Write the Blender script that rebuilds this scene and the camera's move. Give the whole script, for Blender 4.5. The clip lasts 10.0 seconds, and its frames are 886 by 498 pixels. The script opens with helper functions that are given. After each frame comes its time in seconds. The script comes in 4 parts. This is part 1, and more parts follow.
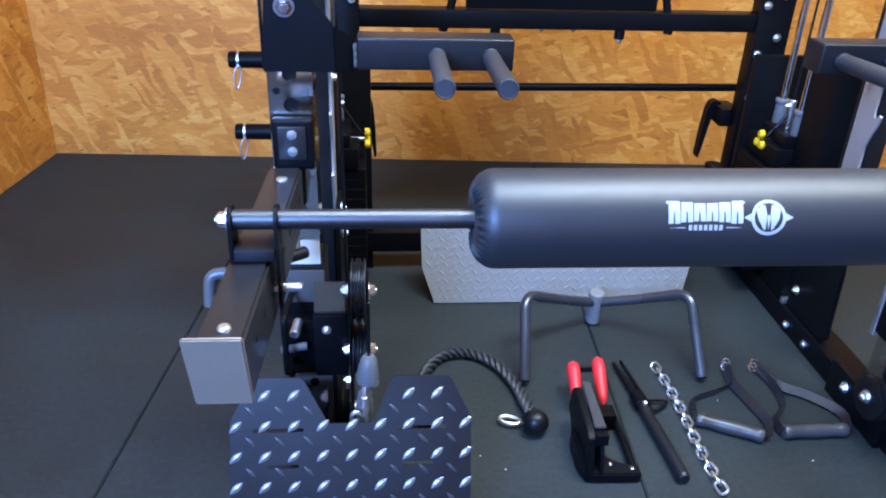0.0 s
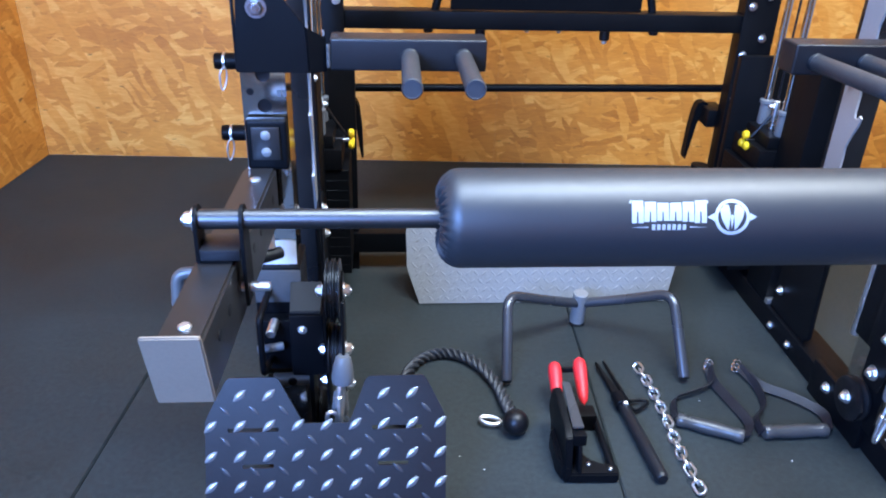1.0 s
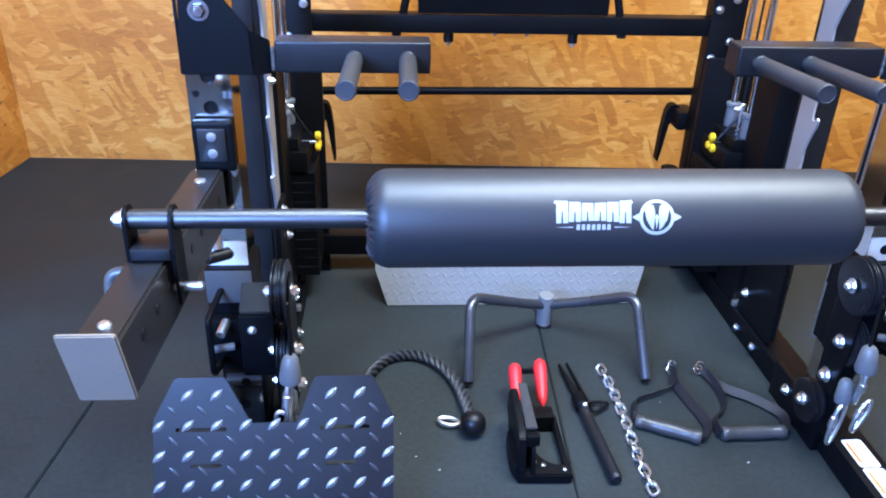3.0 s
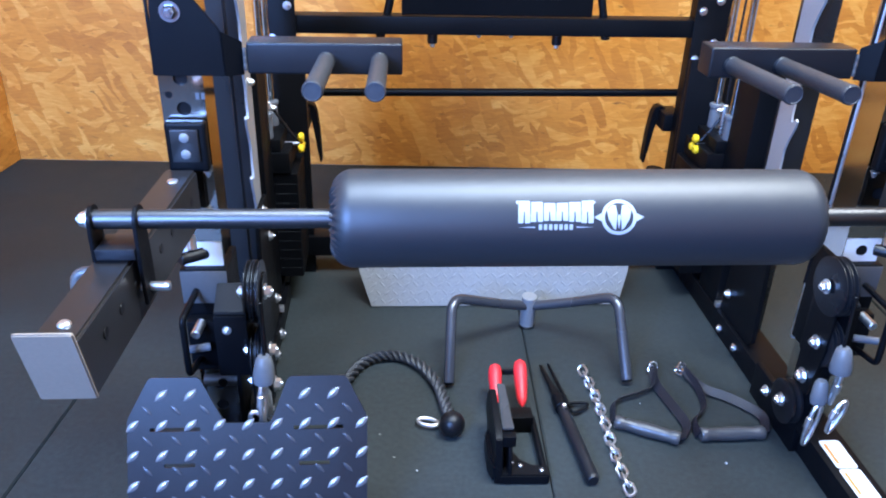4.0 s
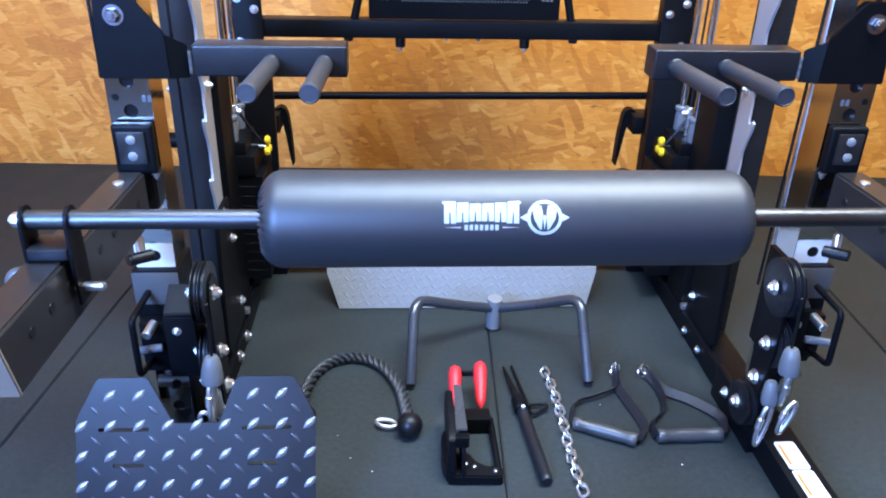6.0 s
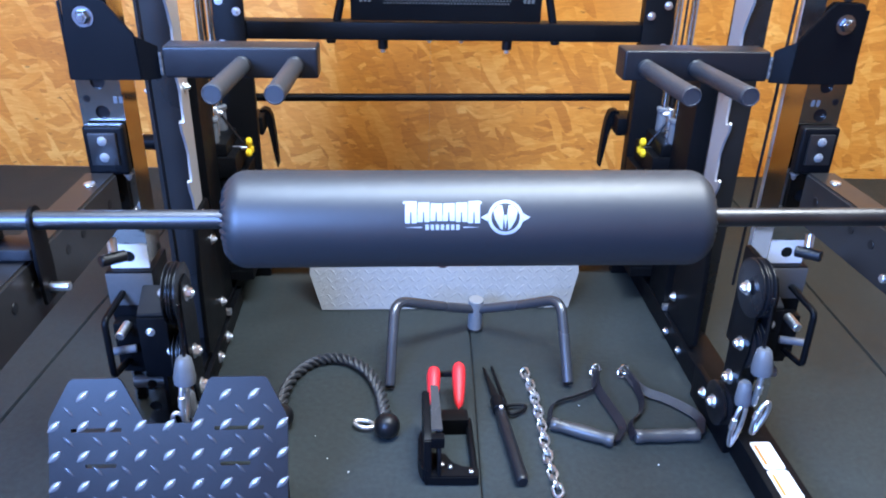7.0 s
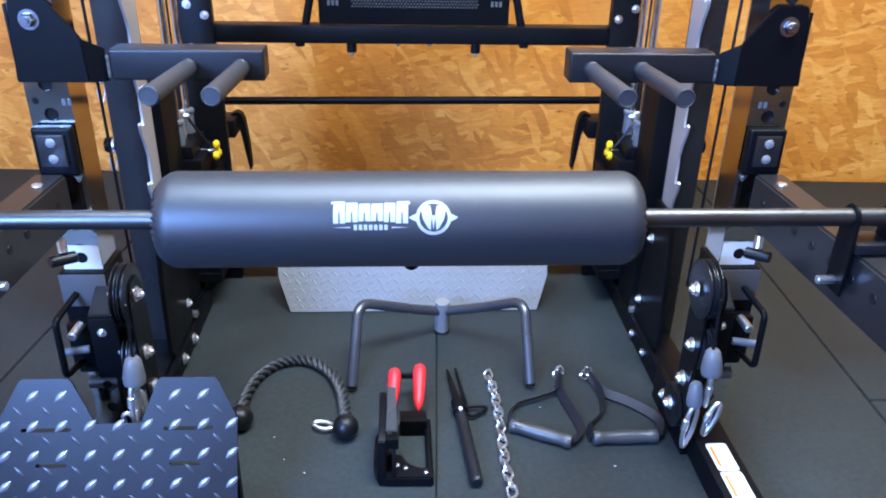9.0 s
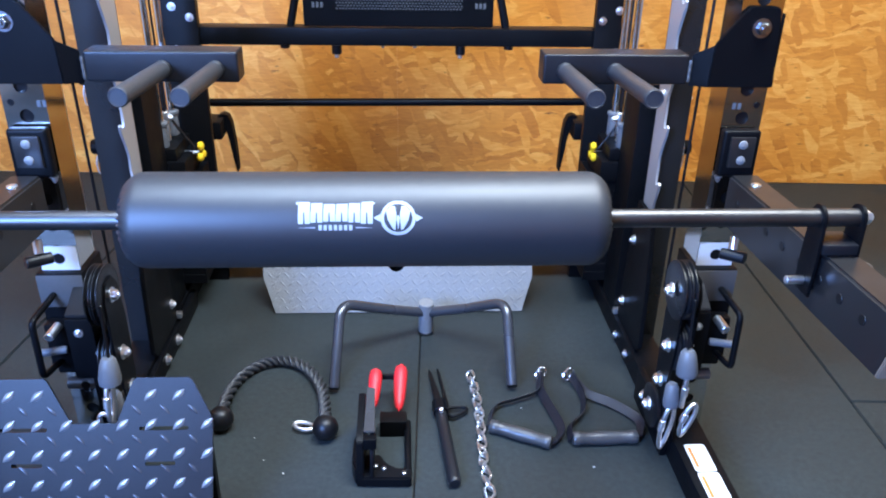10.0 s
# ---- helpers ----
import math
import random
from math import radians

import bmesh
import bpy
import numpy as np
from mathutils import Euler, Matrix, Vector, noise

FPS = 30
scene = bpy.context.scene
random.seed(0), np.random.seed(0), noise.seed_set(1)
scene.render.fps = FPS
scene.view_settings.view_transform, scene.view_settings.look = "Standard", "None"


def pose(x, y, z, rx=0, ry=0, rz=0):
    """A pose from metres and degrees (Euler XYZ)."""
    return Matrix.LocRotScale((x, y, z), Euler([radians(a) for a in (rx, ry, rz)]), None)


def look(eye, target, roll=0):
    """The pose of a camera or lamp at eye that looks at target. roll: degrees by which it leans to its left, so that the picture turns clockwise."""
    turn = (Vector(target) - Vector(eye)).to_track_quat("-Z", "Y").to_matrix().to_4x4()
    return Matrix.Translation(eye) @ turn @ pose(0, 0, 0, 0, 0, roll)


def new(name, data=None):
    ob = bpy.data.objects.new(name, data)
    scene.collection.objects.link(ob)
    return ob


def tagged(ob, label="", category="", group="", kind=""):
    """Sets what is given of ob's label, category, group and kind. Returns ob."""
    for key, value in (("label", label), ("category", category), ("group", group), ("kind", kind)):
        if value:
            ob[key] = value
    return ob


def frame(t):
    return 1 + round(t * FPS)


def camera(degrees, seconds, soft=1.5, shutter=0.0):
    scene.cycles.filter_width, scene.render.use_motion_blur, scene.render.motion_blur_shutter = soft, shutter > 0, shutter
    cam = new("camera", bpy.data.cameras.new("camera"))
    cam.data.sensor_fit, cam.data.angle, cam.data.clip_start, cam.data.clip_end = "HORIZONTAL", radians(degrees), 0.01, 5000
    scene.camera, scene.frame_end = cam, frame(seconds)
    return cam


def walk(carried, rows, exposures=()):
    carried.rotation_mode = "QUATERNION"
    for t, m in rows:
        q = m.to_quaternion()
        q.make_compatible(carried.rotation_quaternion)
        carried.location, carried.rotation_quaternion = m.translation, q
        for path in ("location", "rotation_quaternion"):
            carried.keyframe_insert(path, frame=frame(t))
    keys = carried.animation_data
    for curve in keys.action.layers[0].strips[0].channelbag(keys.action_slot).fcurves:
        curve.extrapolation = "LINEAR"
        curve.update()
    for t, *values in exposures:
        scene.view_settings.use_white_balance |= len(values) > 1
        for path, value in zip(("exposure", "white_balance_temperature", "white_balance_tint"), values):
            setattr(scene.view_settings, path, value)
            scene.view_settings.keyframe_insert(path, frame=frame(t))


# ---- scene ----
cam = camera(59.5, 10.0, soft=2.0)
METRES, EYE, TILT, LEAN, TURN = 0.482, 1.088, -0.3, -1.0, -4.4
ROWS = [
    (0.0, 0.0, 0.0, 0.0, 0.36, -27.47, -0.69),
    (0.5, 0.0509, -0.0041, -0.0005, 0.42, -27.4, -0.63),
    (1.0, 0.0986, -0.0089, -0.0005, 0.55, -27.34, -0.58),
    (1.5, 0.1494, -0.0135, -0.0006, 0.58, -27.24, -0.54),
    (2.0, 0.2011, -0.0179, -0.0008, 0.69, -27.17, -0.5),
    (2.5, 0.2482, -0.0221, -0.0006, 0.76, -27.11, -0.49),
    (4.0, 0.3995, -0.0328, -0.0026, 0.99, -26.88, -0.41),
    (4.5, 0.4477, -0.0371, -0.0024, 1.05, -26.79, -0.37),
    (5.0, 0.4982, -0.0413, -0.0027, 1.13, -26.71, -0.36),
    (5.5, 0.5464, -0.0447, -0.0023, 1.17, -26.65, -0.33),
    (7.0, 0.7011, -0.0557, -0.0063, 1.23, -26.38, -0.2),
    (7.5, 0.7501, -0.0594, -0.0061, 1.3, -26.31, -0.15),
    (8.0, 0.8007, -0.0628, -0.0072, 1.39, -26.22, -0.14),
    (8.5, 0.8469, -0.0658, -0.009, 1.4, -26.13, -0.15),
    (9.0, 0.8975, -0.0685, -0.0103, 1.45, -26.05, -0.1),
    (9.5, 0.9448, -0.0712, -0.0124, 1.56, -25.96, -0.07),
    (10.0, 0.9969, -0.0746, -0.012, 1.6, -25.88, -0.01),
]
walk(cam, [(t, pose(0, 0, EYE, TILT, LEAN, TURN) @ pose(METRES * x, METRES * y, METRES * z, 90 + pitch, roll, yaw)) for t, x, y, z, yaw, pitch, roll in ROWS],
     exposures=[(0.0, 0.50, 5800, 9), (0.5, 0.64, 5800, 9), (2.5, 0.78, 5800, 9), (5.0, 0.83, 5800, 9), (7.5, 0.86, 5850, 9), (10.0, 0.76, 5900, 9)])

# ---- world and lights ----
world = bpy.data.worlds.new("world")
scene.world = world
world.use_nodes = True
world.node_tree.nodes["Background"].inputs[0].default_value = (0.75, 0.85, 1.0, 1)
world.node_tree.nodes["Background"].inputs[1].default_value = 0.6


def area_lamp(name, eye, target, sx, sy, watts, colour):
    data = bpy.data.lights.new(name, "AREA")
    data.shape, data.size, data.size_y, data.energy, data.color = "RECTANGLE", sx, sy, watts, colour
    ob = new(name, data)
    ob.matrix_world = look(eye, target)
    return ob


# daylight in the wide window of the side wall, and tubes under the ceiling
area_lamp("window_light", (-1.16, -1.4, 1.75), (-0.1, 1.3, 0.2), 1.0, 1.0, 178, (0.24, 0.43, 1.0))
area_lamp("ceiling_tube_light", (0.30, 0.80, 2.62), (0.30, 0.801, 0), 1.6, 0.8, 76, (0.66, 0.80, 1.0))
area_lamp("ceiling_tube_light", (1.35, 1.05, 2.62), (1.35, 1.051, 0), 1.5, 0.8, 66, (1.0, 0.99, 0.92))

# ---- materials ----


def material(name, base, rough=0.5, metal=0.0, coat=0.0, grain=60.0, vary=0.15, bump=0.0, bump_scale=400.0, rough_vary=0.08, spec=0.5):
    """Plain surface with stains at a large scale, grain at a small one, and fine relief."""
    m = bpy.data.materials.new(name)
    m.use_nodes = True
    nt = m.node_tree
    b = nt.nodes["Principled BSDF"]
    b.inputs["Metallic"].default_value = metal
    b.inputs["Coat Weight"].default_value = coat
    b.inputs["Specular IOR Level"].default_value = spec
    tc = nt.nodes.new("ShaderNodeTexCoord")
    n1 = nt.nodes.new("ShaderNodeTexNoise")
    n1.inputs["Scale"].default_value = grain / 10
    n1.inputs["Detail"].default_value = 6
    n2 = nt.nodes.new("ShaderNodeTexNoise")
    n2.inputs["Scale"].default_value = grain * 4
    n2.inputs["Detail"].default_value = 3
    nt.links.new(tc.outputs["Object"], n1.inputs["Vector"])
    nt.links.new(tc.outputs["Object"], n2.inputs["Vector"])
    add = nt.nodes.new("ShaderNodeMath")
    add.operation = "ADD"
    nt.links.new(n1.outputs["Fac"], add.inputs[0])
    nt.links.new(n2.outputs["Fac"], add.inputs[1])
    rmp = nt.nodes.new("ShaderNodeMapRange")
    rmp.inputs["From Min"].default_value, rmp.inputs["From Max"].default_value = 0.6, 1.4
    rmp.inputs["To Min"].default_value, rmp.inputs["To Max"].default_value = 1 - vary, 1 + vary
    nt.links.new(add.outputs[0], rmp.inputs["Value"])
    mul = nt.nodes.new("ShaderNodeVectorMath")
    mul.operation = "SCALE"
    mul.inputs[0].default_value = base
    nt.links.new(rmp.outputs[0], mul.inputs["Scale"])
    nt.links.new(mul.outputs["Vector"], b.inputs["Base Color"])
    rr = nt.nodes.new("ShaderNodeMapRange")
    rr.inputs["From Min"].default_value, rr.inputs["From Max"].default_value = 0.3, 0.7
    rr.inputs["To Min"].default_value, rr.inputs["To Max"].default_value = max(0.02, rough - rough_vary), rough + rough_vary
    nt.links.new(n1.outputs["Fac"], rr.inputs["Value"])
    nt.links.new(rr.outputs[0], b.inputs["Roughness"])
    if bump:
        n3 = nt.nodes.new("ShaderNodeTexNoise")
        n3.inputs["Scale"].default_value = bump_scale
        n3.inputs["Detail"].default_value = 4
        nt.links.new(tc.outputs["Object"], n3.inputs["Vector"])
        bp = nt.nodes.new("ShaderNodeBump")
        bp.inputs["Strength"].default_value = bump
        bp.inputs["Distance"].default_value = 0.002
        nt.links.new(n3.outputs["Fac"], bp.inputs["Height"])
        nt.links.new(bp.outputs[0], b.inputs["Normal"])
    return m


def osb_material(name):
    """Oriented strand board: long flakes lying at several angles, light to dark, with fibre grain."""
    m = bpy.data.materials.new(name)
    m.use_nodes = True
    nt = m.node_tree
    b = nt.nodes["Principled BSDF"]
    b.inputs["Roughness"].default_value = 0.55
    tc = nt.nodes.new("ShaderNodeTexCoord")
    info = nt.nodes.new("ShaderNodeObjectInfo")
    shift = nt.nodes.new("ShaderNodeVectorMath")
    shift.operation = "MULTIPLY_ADD"
    shift.inputs[1].default_value = (7.0, 7.0, 5.0)
    nt.links.new(info.outputs["Random"], shift.inputs[0])
    nt.links.new(tc.outputs["Generated"], shift.inputs[2])
    warp = nt.nodes.new("ShaderNodeTexNoise")
    warp.inputs["Scale"].default_value = 13
    warp.inputs["Detail"].default_value = 3
    nt.links.new(tc.outputs["Object"], warp.inputs["Vector"])
    bend = nt.nodes.new("ShaderNodeVectorMath")
    bend.operation = "MULTIPLY_ADD"
    bend.inputs[1].default_value = (0.035, 0.035, 0.035)
    nt.links.new(warp.outputs["Color"], bend.inputs[0])
    nt.links.new(tc.outputs["Object"], bend.inputs[2])
    value, edge = None, None
    for k, (angle, sx, sz) in enumerate(((6, 5, 24), (-27, 6, 28), (24, 6, 30), (-10, 7, 44), (62, 8, 30))):
        mp = nt.nodes.new("ShaderNodeMapping")
        mp.vector_type = "TEXTURE"
        mp.inputs["Location"].default_value = (0.37 * k, 0, 0.61 * k)
        mp.inputs["Rotation"].default_value = (0, radians(angle), 0)
        mp.inputs["Scale"].default_value = (1 / sx, 1, 1 / sz)
        nt.links.new(bend.outputs[0], mp.inputs["Vector"])
        vo = nt.nodes.new("ShaderNodeTexVoronoi")
        vo.voronoi_dimensions = "3D"
        vo.inputs["Scale"].default_value = 1.0
        vo.inputs["Randomness"].default_value = 1.0
        nt.links.new(mp.outputs[0], vo.inputs["Vector"])
        sep = nt.nodes.new("ShaderNodeSeparateColor")
        nt.links.new(vo.outputs["Color"], sep.inputs[0])
        if value is None:
            value = sep.outputs[0]
        else:
            pick = nt.nodes.new("ShaderNodeMath")
            pick.operation = "GREATER_THAN"
            pick.inputs[1].default_value = 0.55
            nt.links.new(sep.outputs[1], pick.inputs[0])
            mix = nt.nodes.new("ShaderNodeMix")
            nt.links.new(pick.outputs[0], mix.inputs[0])
            nt.links.new(value, mix.inputs[2])
            nt.links.new(sep.outputs[0], mix.inputs[3])
            value = mix.outputs[0]
    fib = nt.nodes.new("ShaderNodeTexNoise")
    fib.inputs["Scale"].default_value = 1.0
    fib.inputs["Detail"].default_value = 6
    mpf = nt.nodes.new("ShaderNodeMapping")
    mpf.inputs["Scale"].default_value = (25, 25, 160)
    nt.links.new(bend.outputs[0], mpf.inputs["Vector"])
    nt.links.new(mpf.outputs[0], fib.inputs["Vector"])
    flat = nt.nodes.new("ShaderNodeMath")
    flat.operation = "MULTIPLY_ADD"
    flat.inputs[1].default_value, flat.inputs[2].default_value = 0.54, 0.0
    nt.links.new(value, flat.inputs[0])
    tot = nt.nodes.new("ShaderNodeMath")
    tot.operation = "MULTIPLY_ADD"
    tot.inputs[1].default_value = 0.62
    nt.links.new(fib.outputs["Fac"], tot.inputs[0])
    nt.links.new(flat.outputs[0], tot.inputs[2])
    big = nt.nodes.new("ShaderNodeTexNoise")
    big.inputs["Scale"].default_value = 3.4
    big.inputs["Detail"].default_value = 4
    nt.links.new(tc.outputs["Object"], big.inputs["Vector"])
    tot2 = nt.nodes.new("ShaderNodeMath")
    tot2.operation = "MULTIPLY_ADD"
    tot2.inputs[1].default_value = 0.75
    nt.links.new(big.outputs["Fac"], tot2.inputs[0])
    nt.links.new(tot.outputs[0], tot2.inputs[2])
    ramp = nt.nodes.new("ShaderNodeValToRGB")
    el = ramp.color_ramp.elements
    el[0].position, el[0].color = 0.16, (0.21, 0.070, 0.011, 1)
    el[1].position, el[1].color = 0.92, (0.88, 0.465, 0.105, 1)
    e = el.new(0.32)
    e.color = (0.46, 0.156, 0.017, 1)
    e = el.new(0.6)
    e.color = (0.66, 0.258, 0.032, 1)
    half = nt.nodes.new("ShaderNodeMath")
    half.operation = "MULTIPLY"
    half.inputs[1].default_value = 0.60
    nt.links.new(tot2.outputs[0], half.inputs[0])
    nt.links.new(half.outputs[0], ramp.inputs["Fac"])
    speck = nt.nodes.new("ShaderNodeTexNoise")
    speck.inputs["Scale"].default_value = 1.0
    speck.inputs["Detail"].default_value = 3
    mps = nt.nodes.new("ShaderNodeMapping")
    mps.inputs["Rotation"].default_value = (0, radians(14), 0)
    mps.inputs["Scale"].default_value = (16, 16, 52)
    nt.links.new(tc.outputs["Object"], mps.inputs["Vector"])
    nt.links.new(mps.outputs[0], speck.inputs["Vector"])
    dark = nt.nodes.new("ShaderNodeMapRange")
    dark.inputs["From Min"].default_value, dark.inputs["From Max"].default_value = 0.66, 0.74
    dark.inputs["To Max"].default_value = 0.75
    nt.links.new(speck.outputs["Fac"], dark.inputs["Value"])
    chip = nt.nodes.new("ShaderNodeMix")
    chip.data_type = "RGBA"
    nt.links.new(dark.outputs[0], chip.inputs[0])
    nt.links.new(ramp.outputs["Color"], chip.inputs[6])
    chip.inputs[7].default_value = (0.13, 0.045, 0.012, 1)
    nt.links.new(chip.outputs[2], b.inputs["Base Color"])
    bp = nt.nodes.new("ShaderNodeBump")
    bp.inputs["Strength"].default_value = 0.35
    bp.inputs["Distance"].default_value = 0.003
    nt.links.new(tot.outputs[0], bp.inputs["Height"])
    nt.links.new(bp.outputs[0], b.inputs["Normal"])
    return m


MAT_OSB = osb_material("strand_board")
MAT_MAT = material("rubber_mat", (0.0205, 0.0255, 0.0250), 0.58, grain=22, vary=0.45, bump=0.35, bump_scale=700, rough_vary=0.14, spec=0.30)
MAT_CONCRETE = material("concrete", (0.19, 0.175, 0.155), 0.8, grain=20, vary=0.15)
MAT_PLASTER = material("white_plaster", (0.32, 0.32, 0.31), 0.8, grain=20, vary=0.05)
MAT_BLACK = material("black_powder_coat", (0.0030, 0.0033, 0.0042), 0.42, spec=0.12, bump=0.12, bump_scale=1500)
MAT_CHAR = material("charcoal_powder_coat", (0.009, 0.0095, 0.0115), 0.34, spec=0.35, bump=0.12, bump_scale=1500)
MAT_VINYL = material("grey_vinyl", (0.017, 0.018, 0.021), 0.48, grain=30, vary=0.06, bump=0.10, bump_scale=1100, rough_vary=0.04, spec=0.62)
MAT_NICKEL = material("polished_nickel", (0.66, 0.62, 0.57), 0.13, metal=1.0, vary=0.06, grain=40)
MAT_CHROME = material("chrome", (0.80, 0.81, 0.83), 0.10, metal=1.0, vary=0.03)
MAT_ZINC = material("zinc_plated_steel", (0.82, 0.84, 0.87), 0.34, metal=1.0, vary=0.12, grain=200)
MAT_STEEL = material("dark_steel_bar", (0.095, 0.094, 0.097), 0.42, metal=1.0, vary=0.08)
MAT_HANDLE = material("grey_steel_tube", (0.075, 0.078, 0.090), 0.28, metal=0.6, vary=0.08)
MAT_PLATE = material("notched_grey_steel", (0.42, 0.42, 0.43), 0.38, metal=0.5, vary=0.08)
MAT_GREYCOAT = material("satin_grey_coat", (0.11, 0.107, 0.104), 0.40, metal=0.3, vary=0.08)
MAT_ENDPLATE = material("satin_warm_grey_coat", (0.25, 0.195, 0.14), 0.42, metal=0.2, vary=0.08)
MAT_GRIP = material("foam_grip", (0.026, 0.027, 0.031), 0.44, bump=0.2, bump_scale=1800)
MAT_RUBBER = material("black_rubber", (0.005, 0.005, 0.006), 0.36, spec=0.3, bump=0.1)
MAT_GRIPGREY = material("moulded_grey_rubber", (0.048, 0.047, 0.047), 0.30, vary=0.2, bump=0.15)
MAT_ROPE = material("braided_nylon", (0.030, 0.031, 0.034), 0.42, vary=0.25, bump=0.4, bump_scale=900)
MAT_WEB = material("nylon_webbing", (0.008, 0.008, 0.012), 0.45, vary=0.2, bump=0.4, bump_scale=1200, spec=0.4)
MAT_RED = material("red_plastic", (0.62, 0.02, 0.025), 0.42, vary=0.06)
MAT_YELLOW = material("yellow_plastic", (0.78, 0.52, 0.01), 0.4, vary=0.05)
MAT_WHITE = material("white_label_and_reflection", (0.80, 0.79, 0.77), 0.45, vary=0.03)
MAT_ORANGE = material("orange_print", (0.80, 0.22, 0.03), 0.5, vary=0.03)
MAT_PRINT = material("white_print", (0.38, 0.39, 0.40), 0.45, vary=0.02)
MAT_GREYPLASTIC = material("grey_plastic", (0.11, 0.115, 0.125), 0.45, vary=0.06)
MAT_MESHGREY = material("perforated_grey_steel", (0.06, 0.06, 0.06), 0.5, vary=0.1)
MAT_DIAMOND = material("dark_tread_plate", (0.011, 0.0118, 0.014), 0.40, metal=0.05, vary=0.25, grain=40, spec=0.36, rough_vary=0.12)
# the large bars' highlights are put into this lighter base colour
MAT_TREADBAR = material("highlit_tread_bar", (0.34, 0.345, 0.36), 0.34, metal=0.7, vary=0.15)
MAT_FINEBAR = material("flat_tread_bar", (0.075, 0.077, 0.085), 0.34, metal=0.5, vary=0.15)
MAT_ARM = material("satin_dark_grey_coat", (0.014, 0.0132, 0.0135), 0.32, metal=0.1, vary=0.10, spec=0.65)
MAT_BOLT = material("brushed_steel_bolt", (0.30, 0.32, 0.36), 0.30, metal=1.0, vary=0.08)
MAT_LIGHTPLATE = material("silver_grey_tread", (0.205, 0.205, 0.205), 0.5, metal=0.2, vary=0.10, grain=40, bump=0.5, bump_scale=160)

# ---- mesh helpers ----
OFF = {}
CX = 0.4605


def thing(name, loc, label, category, group="", kind=""):
    ob = new(name)
    ob.empty_display_size = 0.05
    ob.location = loc
    OFF[name_key(ob)] = Vector(loc)
    return tagged(ob, label, category, group, kind)


def name_key(ob):
    return ob.name


def finish(bm, smooth=35):
    bmesh.ops.recalc_face_normals(bm, faces=bm.faces)
    for f in bm.faces:
        f.smooth = True


def to_mesh(name, bm, mat):
    finish(bm)
    me = bpy.data.meshes.new(name)
    bm.to_mesh(me)
    bm.free()
    me.set_sharp_from_angle(angle=radians(38))
    me.materials.append(mat)
    return me


def part(name, bm, mat, parent=None, label=""):
    off = OFF.get(name_key(parent), Vector()) if parent else Vector()
    bmesh.ops.translate(bm, verts=bm.verts, vec=-off)
    ob = new(name, to_mesh(name, bm, mat))
    if parent:
        ob.parent = parent
    OFF[name_key(ob)] = off
    if label:
        tagged(ob, label)
    return ob


def solid(name, bm, mat, loc, label, category, group="", kind=""):
    """A thing of one mesh, with its origin at loc."""
    bmesh.ops.translate(bm, verts=bm.verts, vec=-Vector(loc))
    ob = new(name, to_mesh(name, bm, mat))
    ob.location = loc
    OFF[name_key(ob)] = Vector(loc)
    return tagged(ob, label, category, group, kind)


def box(x0, x1, y0, y1, z0, z1, bevel=0.002, seg=2, bm=None):
    bm = bm or bmesh.new()
    x0, x1, y0, y1, z0, z1 = min(x0, x1), max(x0, x1), min(y0, y1), max(y0, y1), min(z0, z1), max(z0, z1)
    m = Matrix.Translation(((x0 + x1) / 2, (y0 + y1) / 2, (z0 + z1) / 2)) @ Matrix.Diagonal((x1 - x0, y1 - y0, z1 - z0, 1))
    made = bmesh.ops.create_cube(bm, size=1, matrix=m)["verts"]
    if bevel:
        edges = list({e for v in made for e in v.link_edges})
        bmesh.ops.bevel(bm, geom=edges, offset=bevel, segments=seg, affect="EDGES", profile=0.6)
    return bm


def prism(pts, extrude, bm=None, bevel=0.0):
    """A flat polygon (3D points) pushed along a vector."""
    bm = bm or bmesh.new()
    a = [bm.verts.new(p) for p in pts]
    f = bm.faces.new(a)
    r = bmesh.ops.extrude_face_region(bm, geom=[f])
    vs = [g for g in r["geom"] if isinstance(g, bmesh.types.BMVert)]
    bmesh.ops.translate(bm, verts=vs, vec=Vector(extrude))
    if bevel:
        es = list({e for v in a + vs for e in v.link_edges})
        bmesh.ops.bevel(bm, geom=es, offset=bevel, segments=2, affect="EDGES")
    return bm


def frames_along(pts, closed=False):
    pts = [Vector(p) for p in pts]
    n = len(pts)
    tans = []
    for i in range(n):
        a = pts[(i - 1) % n] if closed or i > 0 else pts[i]
        c = pts[(i + 1) % n] if closed or i < n - 1 else pts[i]
        tans.append((c - a).normalized())
    up = Vector((0, 0, 1)) if abs(tans[0].z) < 0.9 else Vector((0, 1, 0))
    side = tans[0].cross(up).normalized()
    out = []
    for t in tans:
        side = (side - t * side.dot(t)).normalized()
        out.append((side, t.cross(side)))
    return pts, tans, out


def smooth_path(pts, n=6, closed=False):
    """Catmull-Rom through the points."""
    p = [Vector(q) for q in pts]
    k = len(p)
    out = []
    for i in range(k if closed else k - 1):
        if closed:
            a, b, c, d = p[(i - 1) % k], p[i], p[(i + 1) % k], p[(i + 2) % k]
        else:
            b, c = p[i], p[i + 1]
            a = p[i - 1] if i else b * 2 - c
            d = p[i + 2] if i + 2 < k else c * 2 - b
        for j in range(n):
            t = j / n
            out.append(0.5 * ((2 * b) + (c - a) * t + (2 * a - 5 * b + 4 * c - d) * t * t + (3 * b - a - 3 * c + d) * t * t * t))
    if not closed:
        out.append(p[-1])
    return out


